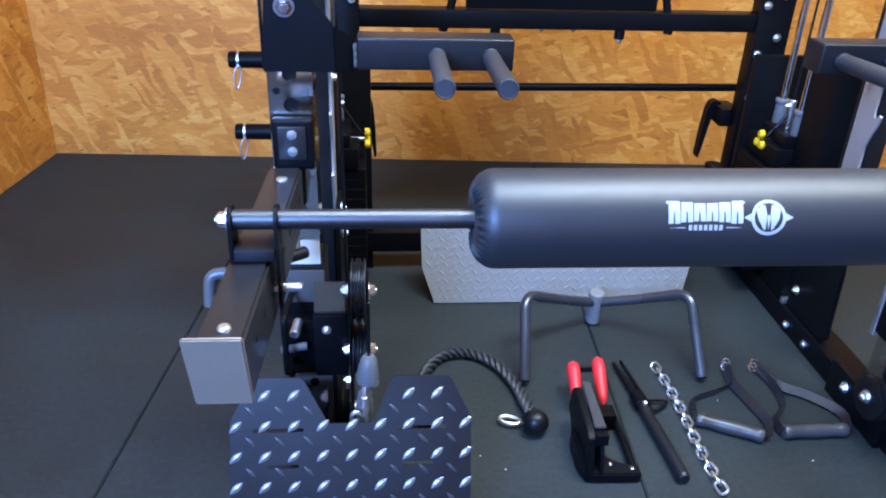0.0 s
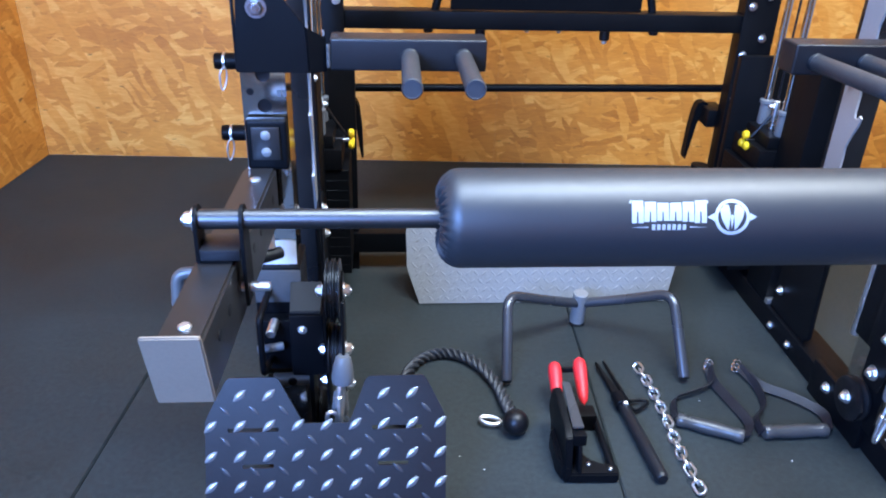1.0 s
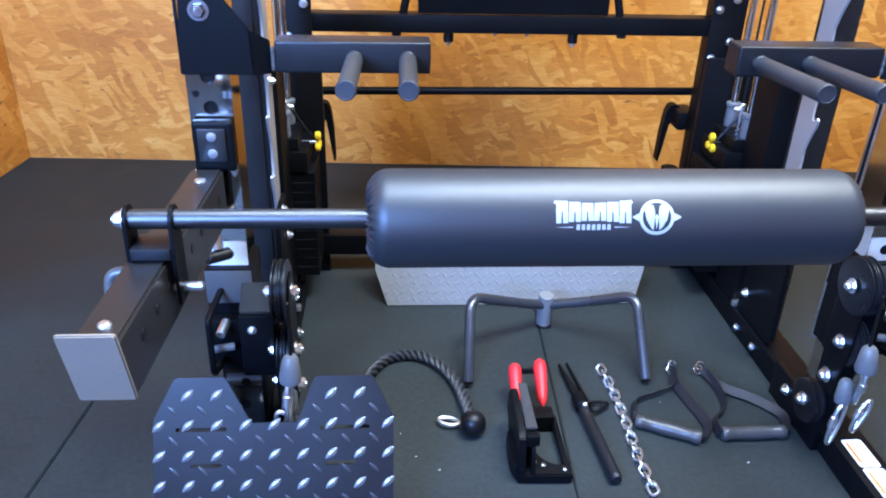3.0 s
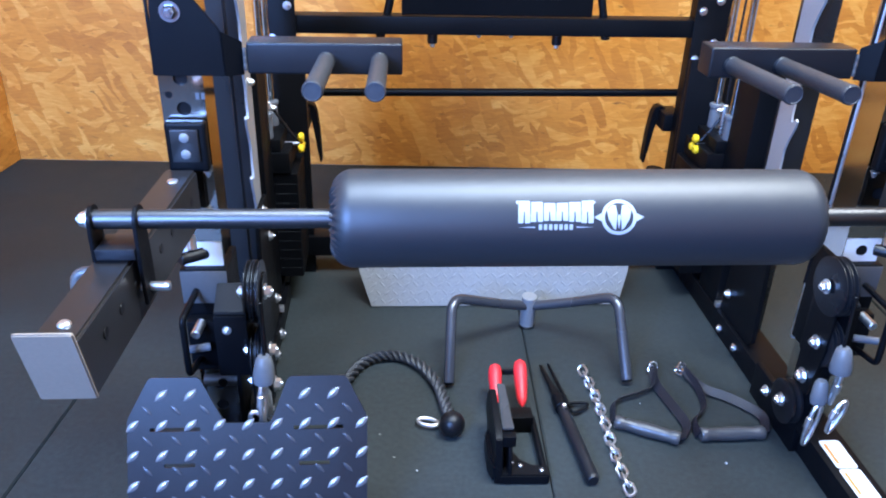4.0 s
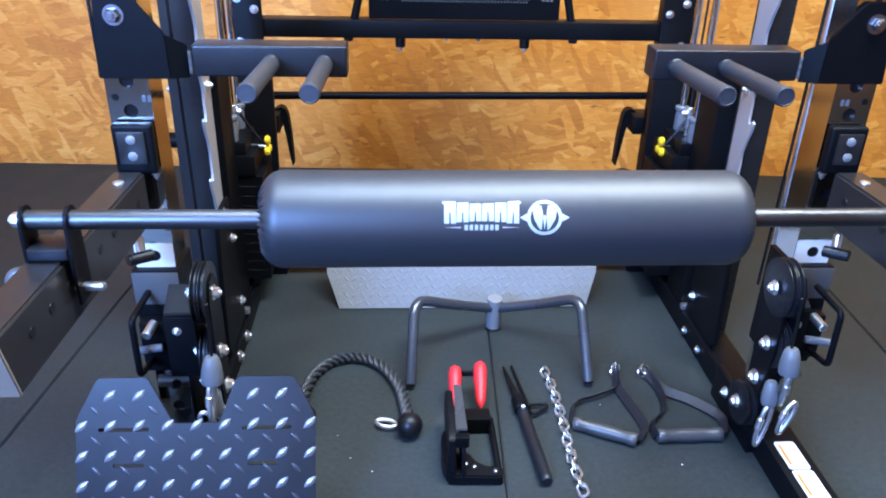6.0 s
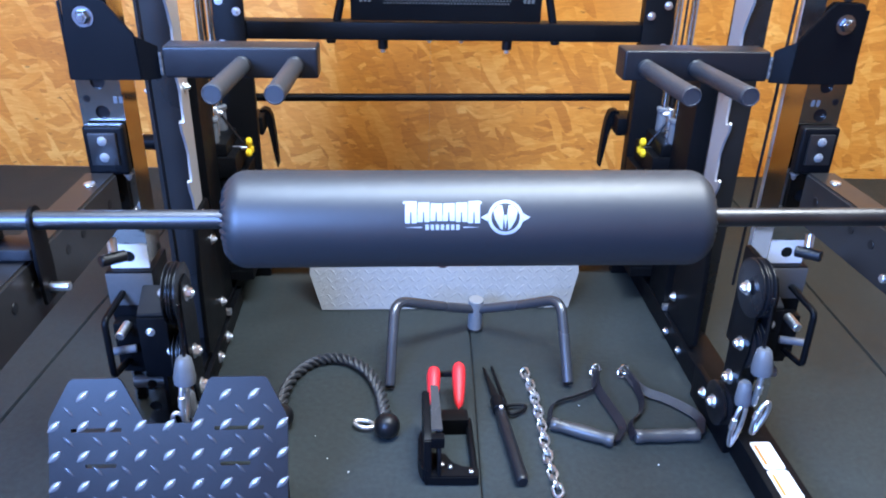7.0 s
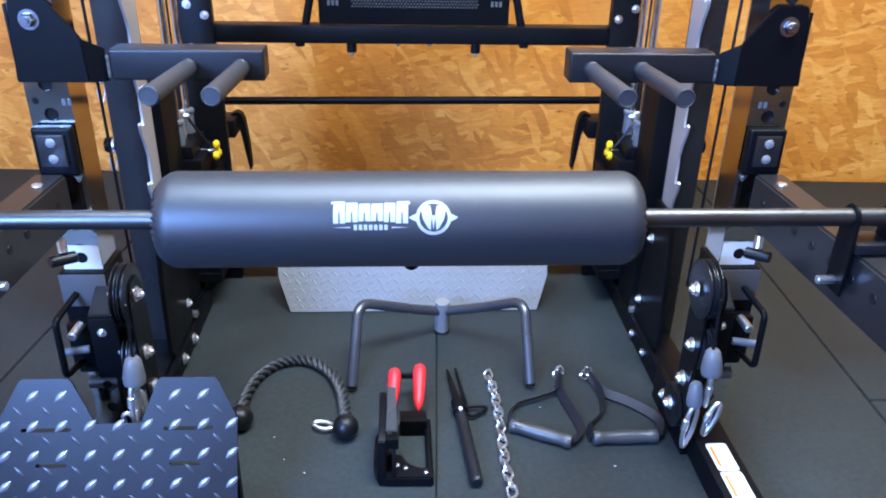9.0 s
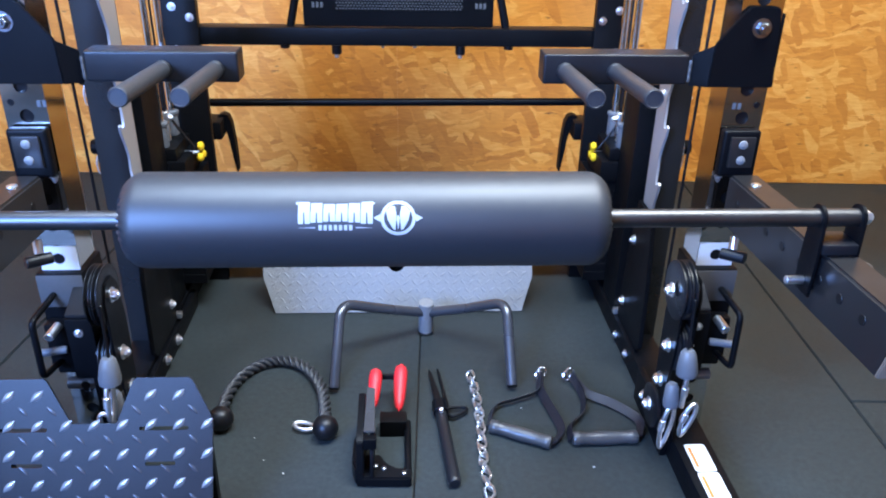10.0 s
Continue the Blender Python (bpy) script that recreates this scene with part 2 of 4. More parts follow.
def sweep(pts, section, bm=None, closed=False, twist=0.0):
    """Push a section (function of index and angle-less list of 2D points) along a path."""
    bm = bm or bmesh.new()
    pts, tans, fr = frames_along(pts, closed)
    rings = []
    for i, (p, (s, u)) in enumerate(zip(pts, fr)):
        a = twist * i
        ca, sa = math.cos(a), math.sin(a)
        rings.append([bm.verts.new(p + s * (x * ca - y * sa) + u * (x * sa + y * ca)) for x, y in section])
    m = len(section)
    last = len(rings) if closed else len(rings) - 1
    for i in range(last):
        r0, r1 = rings[i], rings[(i + 1) % len(rings)]
        for j in range(m):
            bm.faces.new((r0[j], r0[(j + 1) % m], r1[(j + 1) % m], r1[j]))
    if not closed:
        bm.faces.new(rings[0])
        bm.faces.new(rings[-1])
    return bm


def circle(r, n=12):
    return [(r * math.cos(2 * math.pi * k / n), r * math.sin(2 * math.pi * k / n)) for k in range(n)]


def tube(pts, r, bm=None, n=12, closed=False):
    return sweep(pts, circle(r, n), bm, closed)


def rounded_corners(pts, radius, n=6):
    """A polyline with its inner corners rounded."""
    p = [Vector(q) for q in pts]
    out = [p[0]]
    for a, b, c in zip(p, p[1:], p[2:]):
        d0, d1 = (a - b).normalized(), (c - b).normalized()
        s, e = b + d0 * min(radius, (a - b).length * 0.49), b + d1 * min(radius, (c - b).length * 0.49)
        for j in range(n + 1):
            t = j / n
            out.append(s * (1 - t) ** 2 + b * 2 * t * (1 - t) + e * t * t)
    out.append(p[-1])
    return out


def lathe(p0, p1, profile, bm=None, n=24):
    """Turned body on the axis p0-p1; profile: (distance along from p0, radius)."""
    bm = bm or bmesh.new()
    p0, p1 = Vector(p0), Vector(p1)
    t = (p1 - p0).normalized()
    s = t.cross(Vector((0, 0, 1)) if abs(t.z) < 0.9 else Vector((0, 1, 0))).normalized()
    u = t.cross(s)
    rings = []
    for d, r in profile:
        r = max(r, 1e-4)
        rings.append([bm.verts.new(p0 + t * d + (s * math.cos(2 * math.pi * k / n) + u * math.sin(2 * math.pi * k / n)) * r) for k in range(n)])
    for a, b in zip(rings, rings[1:]):
        for k in range(n):
            bm.faces.new((a[k], a[(k + 1) % n], b[(k + 1) % n], b[k]))
    bm.faces.new(rings[0])
    bm.faces.new(rings[-1])
    return bm


def rod(p0, p1, r, bm=None, n=16, edge=0.0015):
    length = (Vector(p1) - Vector(p0)).length
    e = min(edge, r * 0.3)
    return lathe(p0, p1, [(0, r - e), (e, r), (length - e, r), (length, r - e)], bm, n)


def bolt(p, way, r=0.009, h=0.007, bm=None):
    """Hexagon head on a washer, facing way."""
    bm = bm or bmesh.new()
    p, w = Vector(p), Vector(way).normalized()
    lathe(p, p + w, [(0, r * 1.45), (0.0018, r * 1.45)], bm, 16)
    lathe(p + w * 0.0018, p + w, [(0, r), (h * 0.75, r), (h, r * 0.82)], bm, 6)
    lathe(p + w * (h + 0.0015), p + w, [(0, r * 0.5), (0.003, r * 0.45)], bm, 10)
    return bm


def X(side, u):
    """Across: u metres out from the machine's middle, on side -1 or 1."""
    return CX + side * u


def XR(side, u):
    """The same for the rear of the machine, which stands a little to the side."""
    return CX + 0.0085 + side * u


# ---- the room ----
ROOM = pose(-1.23, 2.86, 0, 0, 0, -2.6)


def in_room(ob):
    ob.matrix_world = ROOM @ ob.matrix_world
    return ob


def structure(name, bm, mat, label, category):
    ob = new(name, to_mesh(name, bm, mat))
    tagged(ob, label, category, kind="structure")
    return in_room(ob)


floor = structure("floor", box(-0.35, 5.4, -5.0, 0.3, -0.2, -0.012, 0), MAT_CONCRETE, "dusty grey concrete floor under black rubber mats", "floor")
ceiling = structure("ceiling", box(-0.35, 5.4, -5.0, 0.3, 2.7, 2.8, 0), MAT_PLASTER, "plain pale ceiling over the gym", "ceiling")
wall_north = structure("wall_north", box(-0.35, 5.4, 0.02, 0.2, -0.012, 2.7, 0), MAT_PLASTER, "back wall lined with orange strand board", "wall")
bm = box(-0.35, -0.12, -5.0, -4.9, -0.012, 2.7, 0)
box(-0.35, -0.12, -3.7, 0.02, -0.012, 2.7, 0, bm=bm)
box(-0.35, -0.12, -4.9, -3.7, -0.012, 0.9, 0, bm=bm)
box(-0.35, -0.12, -4.9, -3.7, 2.4, 2.7, 0, bm=bm)
wall_west = structure("wall_west", bm, MAT_PLASTER, "side wall with a window, lined with orange strand board", "wall")
wall_east = structure("wall_east", box(5.4, 5.55, -5.0, 0.2, -0.012, 2.7, 0), MAT_PLASTER, "plain far side wall of the gym", "wall")
wall_south = structure("wall_south", box(-0.35, 5.4, -5.15, -5.0, -0.012, 2.7, 0), MAT_OSB, "strand-board wall closing the gym", "wall")


def board(bm, parent):
    ob = new("board", to_mesh("board", bm, MAT_OSB))
    ob.parent = parent
    return ob


for x0, x1 in ((0.0, 1.6905), (1.6910, 2.9405), (2.9410, 4.1905), (4.1910, 5.4)):
    board(box(x0, x1, 0.0, 0.02, 0.0, 2.7, 0), wall_north)
for k in range(2):
    ob = board(box(-1.25 * (k + 1) + 0.002, -1.25 * k, 0.0, 0.02, 0.0, 2.7, 0.001, 1), wall_west)
    ob.matrix_local = pose(0, 0, 0, 0, 0, 86)

ob = new("underlay", to_mesh("underlay", box(-0.30, 5.39, -4.99, -0.003, -0.0118, -0.0075, 0), MAT_RUBBER))
ob.parent = floor
# rubber mats, laid in lanes a metre wide; the seam beside the rack runs a little askew
SEAMS = [(-0.19, -0.19), (0.868, 0.600), (1.8045, 1.8045), (2.8045, 2.8045), (3.8045, 3.8045), (4.8045, 4.8045), (5.4, 5.4)]


def seam(k, y):
    a, b = SEAMS[k]
    return a + (b - a) * y / -4.99


for k, cuts in enumerate(((-2.0, -4.0), (-2.2, -4.2), (-2.2, -4.2), (-1.405, -3.4), (-1.0, -3.0), (-2.0, -4.0))):
    edges = [-0.002, *cuts, -4.99]
    for a, b in zip(edges, edges[1:]):
        b += 0.003
        corners = [(seam(k, a) + 0.0015, a), (seam(k + 1, a) - 0.0015, a), (seam(k + 1, b) - 0.0015, b), (seam(k, b) + 0.0015, b)]
        ob = new("rubber_mat", to_mesh("rubber_mat", prism([(x, y, -0.012) for x, y in corners], (0, 0, 0.012), bevel=0.0025), MAT_MAT))
        ob.parent = floor

# ---- the rack ----
rack = thing("cable_rack", (CX, 1.6, 0), "black steel cable training rack with chromed front uprights", "gym rack")
TOP = 2.1


def holed_face(bm, x0, x1, y, zs, r, z0, z1, deep=0.004, n=16):
    """A face looking towards -y with round holes at heights zs, each with a short throat."""
    xm = (x0 + x1) / 2
    half = (x1 - x0) / 2
    z = z0
    for zc in zs:
        lo, hi = zc - 0.024, zc + 0.024
        if lo > z:
            bm.faces.new([bm.verts.new(p) for p in ((x0, y, z), (x1, y, z), (x1, y, lo), (x0, y, lo))])
        ring, outer, back = [], [], []
        for k in range(n):
            a = 2 * math.pi * (k + 0.5) / n
            c, s = math.cos(a), math.sin(a)
            ring.append(bm.verts.new((xm + r * c, y, zc + r * s)))
            back.append(bm.verts.new((xm + r * c, y + deep, zc + r * s)))
            q = min(half / max(abs(c), 1e-6), 0.024 / max(abs(s), 1e-6))
            outer.append(bm.verts.new((xm + q * c, y, zc + q * s)))
        for k in range(n):
            j = (k + 1) % n
            bm.faces.new((ring[k], outer[k], outer[j], ring[j]))
            bm.faces.new((ring[k], ring[j], back[j], back[k]))
        for sx in (-1, 1):
            for sz in (-1, 1):
                near = sorted(outer, key=lambda v: (v.co - Vector((xm + sx * half, y, zc + sz * 0.024))).length)[:2]
                bm.faces.new((bm.verts.new((xm + sx * half, y, zc + sz * 0.024)), near[0], near[1]))
        z = hi
    bm.faces.new([bm.verts.new(p) for p in ((x0, y, z), (x1, y, z), (x1, y, z1), (x0, y, z1))])


for side in (-1, 1):
    # front upright: a square chromed tube, drilled down its front
    x0, x1 = sorted((X(side, 0.5715), X(side, 0.6415)))
    bm = bmesh.new()
    holed_face(bm, x0, x1, 1.212, [0.1085 + 0.050 * k for k in range(39)], 0.0115, 0.04, TOP)
    for xa, xb, ya, yb in ((x0, x0, 1.212, 1.282), (x1, x1, 1.212, 1.282), (x0, x1, 1.282, 1.282)):
        bm.faces.new([bm.verts.new(p) for p in ((xa, ya, 0.04), (xb, yb, 0.04), (xb, yb, TOP), (xa, ya, TOP))])
    bmesh.ops.remove_doubles(bm, verts=bm.verts, dist=0.0001)
    bmesh.ops.recalc_face_normals(bm, faces=bm.faces)
    up = part("front_upright", bm, MAT_NICKEL, rack, "polished square tube drilled with round holes")
    for poly in up.data.polygons:
        poly.use_smooth = False
    # black filler added inside the hollow tube, as the shade behind its holes
    part("hollow_shade", box(x0 + 0.004, x1 - 0.004, 1.217, 1.278, 0.05, TOP, 0), MAT_RUBBER, up)
    for zc in (0.7315, 0.7815, 0.555):
        part("pin_hole", lathe((X(side, 0.628), 1.2122, zc), (X(side, 0.628), 1.2, zc), [(0, 0.006), (0.0006, 0.0055)], n=14), MAT_RUBBER, up)
    bm = bmesh.new()
    for k in range(2):
        box(X(side, 0.586) + k * 0.009, X(side, 0.586) + k * 0.009 + 0.006, 1.2114, 1.2119, 0.724, 0.735, 0, bm=bm)
    part("stamped_mark", bm, MAT_GREYPLASTIC, up)
    # bright reflection in the polished tube, put on as a thin white face
    bm = bmesh.new()
    holed_face(bm, x0 + 0.001, x1 - 0.001, 1.2108, [0.443], 0.011, 0.418, 0.468, deep=0.0008)
    part("painted_reflection", bm, MAT_WHITE, up, "bright reflection painted white on the upright, with one round hole")
    part("reflection_hole", lathe((X(side, 0.607), 1.2113, 0.443), (X(side, 0.607), 1.2, 0.443), [(0, 0.0108), (0.0004, 0.0106)], n=20), MAT_RUBBER, up)
    # round guide rod and cable just behind the upright
    part("guide_rod", rod((X(side, 0.608), 1.345, 0.16), (X(side, 0.608), 1.345, TOP), 0.0095, n=20), MAT_ZINC, rack, "bright plated rod")
    part("steel_cable", rod((X(side, 0.528), 1.235, 0.36), (X(side, 0.540), 1.225, TOP), 0.0028, n=8), MAT_RUBBER, rack)

    # middle column with its notched catch plate
    part("middle_column", box(XR(side, 0.577), XR(side, 0.645 if side < 0 else 0.630), 1.535, 1.605, 0.0, TOP, 0.005), MAT_ARM, rack)
    u0 = XR(side, 0.571)
    prof = []
    for k in range(13):
        zc = 0.472 + 0.130 * k
        prof += [(1.512, zc - 0.045), (1.499, zc - 0.018), (1.496, zc - 0.002), (1.502, zc + 0.002), (1.507, zc - 0.006), (1.518, zc - 0.008), (1.522, zc + 0.004), (1.521, zc + 0.030), (1.523, zc + 0.055)]
    prof = [(1.522, 0.38)] + prof + [(1.522, TOP), (1.580, TOP), (1.580, 0.38)]
    part("catch_plate", prism([(u0, y, z) for y, z in prof], (side * 0.005, 0, 0)), MAT_PLATE, rack, "grey steel plate with hooked notches")
    part("column_bolt", bolt((XR(side, 0.645 if side < 0 else 0.630), 1.567, 0.648), (side, 0, 0), 0.0085), MAT_ZINC, rack)
    part("column_bolt", bolt((XR(side, 0.571), 1.555, 0.660), (-side, 0, 0), 0.0075), MAT_ZINC, rack)
    part("foot_gusset", prism([(XR(side, 0.560), y, z) for y, z in ((1.44, 0.08), (1.45, 0.25), (1.475, 0.40), (1.585, 0.40), (1.62, 0.20), (1.63, 0.06), (1.46, 0.06))], (side * 0.010, 0, 0), bevel=0.002), MAT_BLACK, rack)
    for y, z in ((1.525, 0.385), (1.575, 0.30), (1.600, 0.120)):
        part("bolt", bolt((XR(side, 0.560), y, z), (-side, 0, 0), 0.0085), MAT_ZINC, rack)
    part("base_rail", box(X(side, 0.560), X(side, 0.634), 0.80, 2.25, 0.0, 0.058, 0.005), MAT_BLACK, rack)
    part("rail_flange", box(XR(side, 0.5545), XR(side, 0.5675), 1.36, 1.80, 0.0, 0.05, 0.002), MAT_BLACK, rack)
    part("pulley_foot", box(X(side, 0.545), X(side, 0.5595), 1.16, 1.36, 0.0, 0.085, 0.003), MAT_BLACK, rack)
    for y, z in ((1.590, 0.024), (1.497, 0.028)):
        part("bolt", bolt((XR(side, 0.5545), y, z), (-side, 0, 0), 0.0100), MAT_ZINC, rack)
    part("bolt", bolt((X(side, 0.545), 1.295, 0.054), (-side, 0, 0), 0.0090), MAT_ZINC, rack)
    part("tie_bar", box(XR(side, 0.55), XR(side, 0.63), 1.63, 1.645, 0.06, 0.075, 0.002), MAT_ZINC, rack)

    # weight stack: guide rods, plates, selector head and pin
    for k in range(11):
        part("weight_plate", box(X(side, 0.505), X(side, 0.665), 1.77, 1.93, 0.085 + 0.0262 * k, 0.1108 + 0.0262 * k, 0.0006, 1), MAT_BLACK, rack)
    part("stack_head", box(X(side, 0.520), X(side, 0.650), 1.765, 1.925, 0.375, 0.428, 0.004), MAT_BLACK, rack)
    part("stack_shroud", box(X(side, 0.562), X(side, 0.640), 1.648, 1.764, 0.06, 0.655, 0.004), MAT_BLACK, rack)
    part("stack_cap", box(X(side, 0.540), X(side, 0.632), 1.772, 1.905, 0.4285, 0.460, 0.003), MAT_BLACK, rack)
    for y in (1.789, 1.890):
        r_ = part("stack_rod", rod((X(side, 0.574), y, 0.30), (X(side, 0.574), y, TOP), 0.0090, n=16), MAT_CHROME, rack)
        part("bushing", lathe((X(side, 0.574), y, 0.460), (X(side, 0.574), y, 0.6), [(0, 0.0150), (0.004, 0.0160), (0.052, 0.0150), (0.055, 0.0185), (0.062, 0.0185), (0.064, 0.0110)], n=20), MAT_GREYPLASTIC, r_)
    part("stack_cable", rod((X(side, 0.574), 1.838, 0.53), (X(side, 0.574), 1.838, TOP), 0.003, n=8), MAT_RUBBER, rack)
    clevis = part("cable_clevis", rod((X(side, 0.574), 1.838, 0.460), (X(side, 0.574), 1.838, 0.535), 0.0075), MAT_ZINC, rack)
    part("clevis_nut", bolt((X(side, 0.566), 1.838, 0.520), (-side, 0, 0), 0.0068, 0.008), MAT_ZINC, clevis)
    knob = bmesh.new()
    for a in (90, 210, 330):
        c = Vector((XR(side, 0.508), 1.850 + 0.015 * math.cos(radians(a)), 0.424 + 0.017 * math.sin(radians(a))))
        lathe(c + Vector((side * 0.008, 0, 0)), c, [(0, 0.006), (0.003, 0.0105), (0.010, 0.0115), (0.015, 0.0075)], knob, 14)
    kn = part("selector_knob", knob, MAT_YELLOW, rack, "three-lobed yellow plastic knob")
    part("selector_pin", rod((XR(side, 0.512), 1.85, 0.424), (XR(side, 0.56), 1.85, 0.424), 0.005), MAT_ZINC, kn)
    part("lanyard", tube(smooth_path([(XR(side, 0.520), 1.846, 0.436), (XR(side, 0.545), 1.842, 0.474), (XR(side, 0.571), 1.838, 0.518)]), 0.0036, n=8), MAT_RUBBER, rack)

    # rear upright, plate horn and hanging hook
    part("rear_upright", box(XR(side, 0.540), XR(side, 0.613), 2.05, 2.12, 0.0, TOP, 0.005), MAT_BLACK, rack)
    part("splice_plate", box(XR(side, 0.528), XR(side, 0.622), 2.042, 2.0485, 0.0, 0.90, 0.002), MAT_BLACK, rack)
    for u, z in ((0.590, 0.755), (0.547, 0.728), (0.590, 0.645), (0.545, 0.60), (0.580, 0.53), (0.547, 0.48)):
        part("bolt", bolt((XR(side, u), 2.042, z), (0, -1, 0), 0.0075), MAT_ZINC, rack)
    claw = [(0.535, 0.424), (0.520, 0.430), (0.506, 0.424), (0.498, 0.404), (0.492, 0.345), (0.489, 0.252), (0.495, 0.247), (0.502, 0.290), (0.509, 0.345), (0.516, 0.384), (0.535, 0.392)]
    hook = part("plate_hook", prism([(XR(side, u), 2.175, z) for u, z in claw], (0, 0.034, 0), bevel=0.002), MAT_BLACK, rack)
    part("hook_block", box(XR(side, 0.517), XR(side, 0.570), 2.1205, 2.212, 0.368, 0.420, 0.003), MAT_BLACK, hook)
    part("stack_guard", box(XR(side, 0.500), XR(side, 0.665), 1.945, 1.965, 0.0, 0.62, 0.003), MAT_BLACK, rack)

part("rear_foot", rod((X(1, 0.475), 2.0, 0.06), (X(1, 0.475), 2.0, 0.30), 0.024), MAT_BLACK, rack)
part("cross_beam", box(XR(-1, 0.540), XR(1, 0.540), 2.052, 2.11, 0.655, 0.702, 0.004), MAT_BLACK, rack)
part("rear_pipe", rod((X(-1, 0.58), 2.17, 0.465), (X(1, 0.60), 2.17, 0.472), 0.0115), MAT_BLACK, rack)
part("base_cross_beam", box(X(-1, 0.545), X(1, 0.545), 1.93, 1.99, 0.06, 0.12, 0.004), MAT_BLACK, rack)
for x in (0.299, 0.637):
    st = part("rubber_stop", rod((x, 2.08, 0.655), (x, 2.08, 0.628), 0.014), MAT_RUBBER, rack)
    part("stop_screw", rod((x, 2.08, 0.629), (x, 2.08, 0.618), 0.007), MAT_ZINC, st)
for x in (0.16, 0.77):
    part("rubber_stop", rod((x, 2.08, 0.655), (x, 2.08, 0.643), 0.013), MAT_RUBBER, rack)
for x in (0.425, 0.512):
    part("bolt", bolt((x, 2.085, 0.655), (0, 0, -1), 0.0075), MAT_ZINC, rack)

# perforated back panel standing on the cross beam
panel = part("back_panel", box(0.216, 0.722, 2.056, 2.076, 0.705, 1.25, 0.004), MAT_BLACK, rack, "black panel with a perforated centre")
bm = bmesh.new()
for j in range(8):
    for i in range(40):
        x, z = 0.305 + i * 0.0084 + (j % 2) * 0.0042, 0.752 + j * 0.0074
        lathe((x, 2.0562, z), (x, 2.05, z), [(0, 0.0026), (0.0006, 0.0022)], bm, 6)
for i in range(3):
    for xx in (0.24, 0.672):
        box(xx + i * 0.011, xx + i * 0.011 + 0.007, 2.0552, 2.0558, 0.754, 0.768, 0, bm=bm)
tagged(part("perforation", bm, MAT_MESHGREY, panel), kind="stuff")
for x0, x1 in ((0.175, 0.20), (0.762, 0.737)):
    part("panel_strut", tube([(x0, 2.08, 0.69), (x1, 2.08, 0.80), (x1 + (x1 - x0) * 3, 2.08, 1.2)], 0.011), MAT_BLACK, rack)

# caution labels on the rail
for y1 in (1.125, 1.044):
    poly = rounded_corners([(1.057, y1, 0.0588), (1.078, y1, 0.0588), (1.078, y1 - 0.078, 0.0588), (1.036, y1 - 0.078, 0.0588), (1.036, y1, 0.0588), (1.057, y1, 0.0588)], 0.007, 4)[1:-1]
    lab = part("caution_label", prism(poly, (0, 0, 0.0006)), MAT_WHITE, rack, "white label with an orange stripe")
    part("orange_stripe", box(1.041, 1.047, y1 - 0.066, y1 - 0.010, 0.0596, 0.0600, 0), MAT_ORANGE, lab)

# ---- pulley carriages on the front uprights ----


def carabiner(c, length, width, tilt, r=0.0042):
    """An oval snap hook hanging from c."""
    pts = []
    for k in range(28):
        a = 2 * math.pi * k / 28
        pts.append(Vector((0.5 * width * math.sin(a) * (1.0 + 0.25 * math.cos(a)), 0, 0.5 * length * (math.cos(a) - 1))))
    m = Matrix.Translation(c) @ tilt
    bm = tube([m @ p for p in pts], r, n=8, closed=True)
    rod(m @ Vector((-0.5 * width, 0, -0.32 * length)), m @ Vector((-0.5 * width, 0, -0.58 * length)), r * 1.5, bm, 10)
    return bm


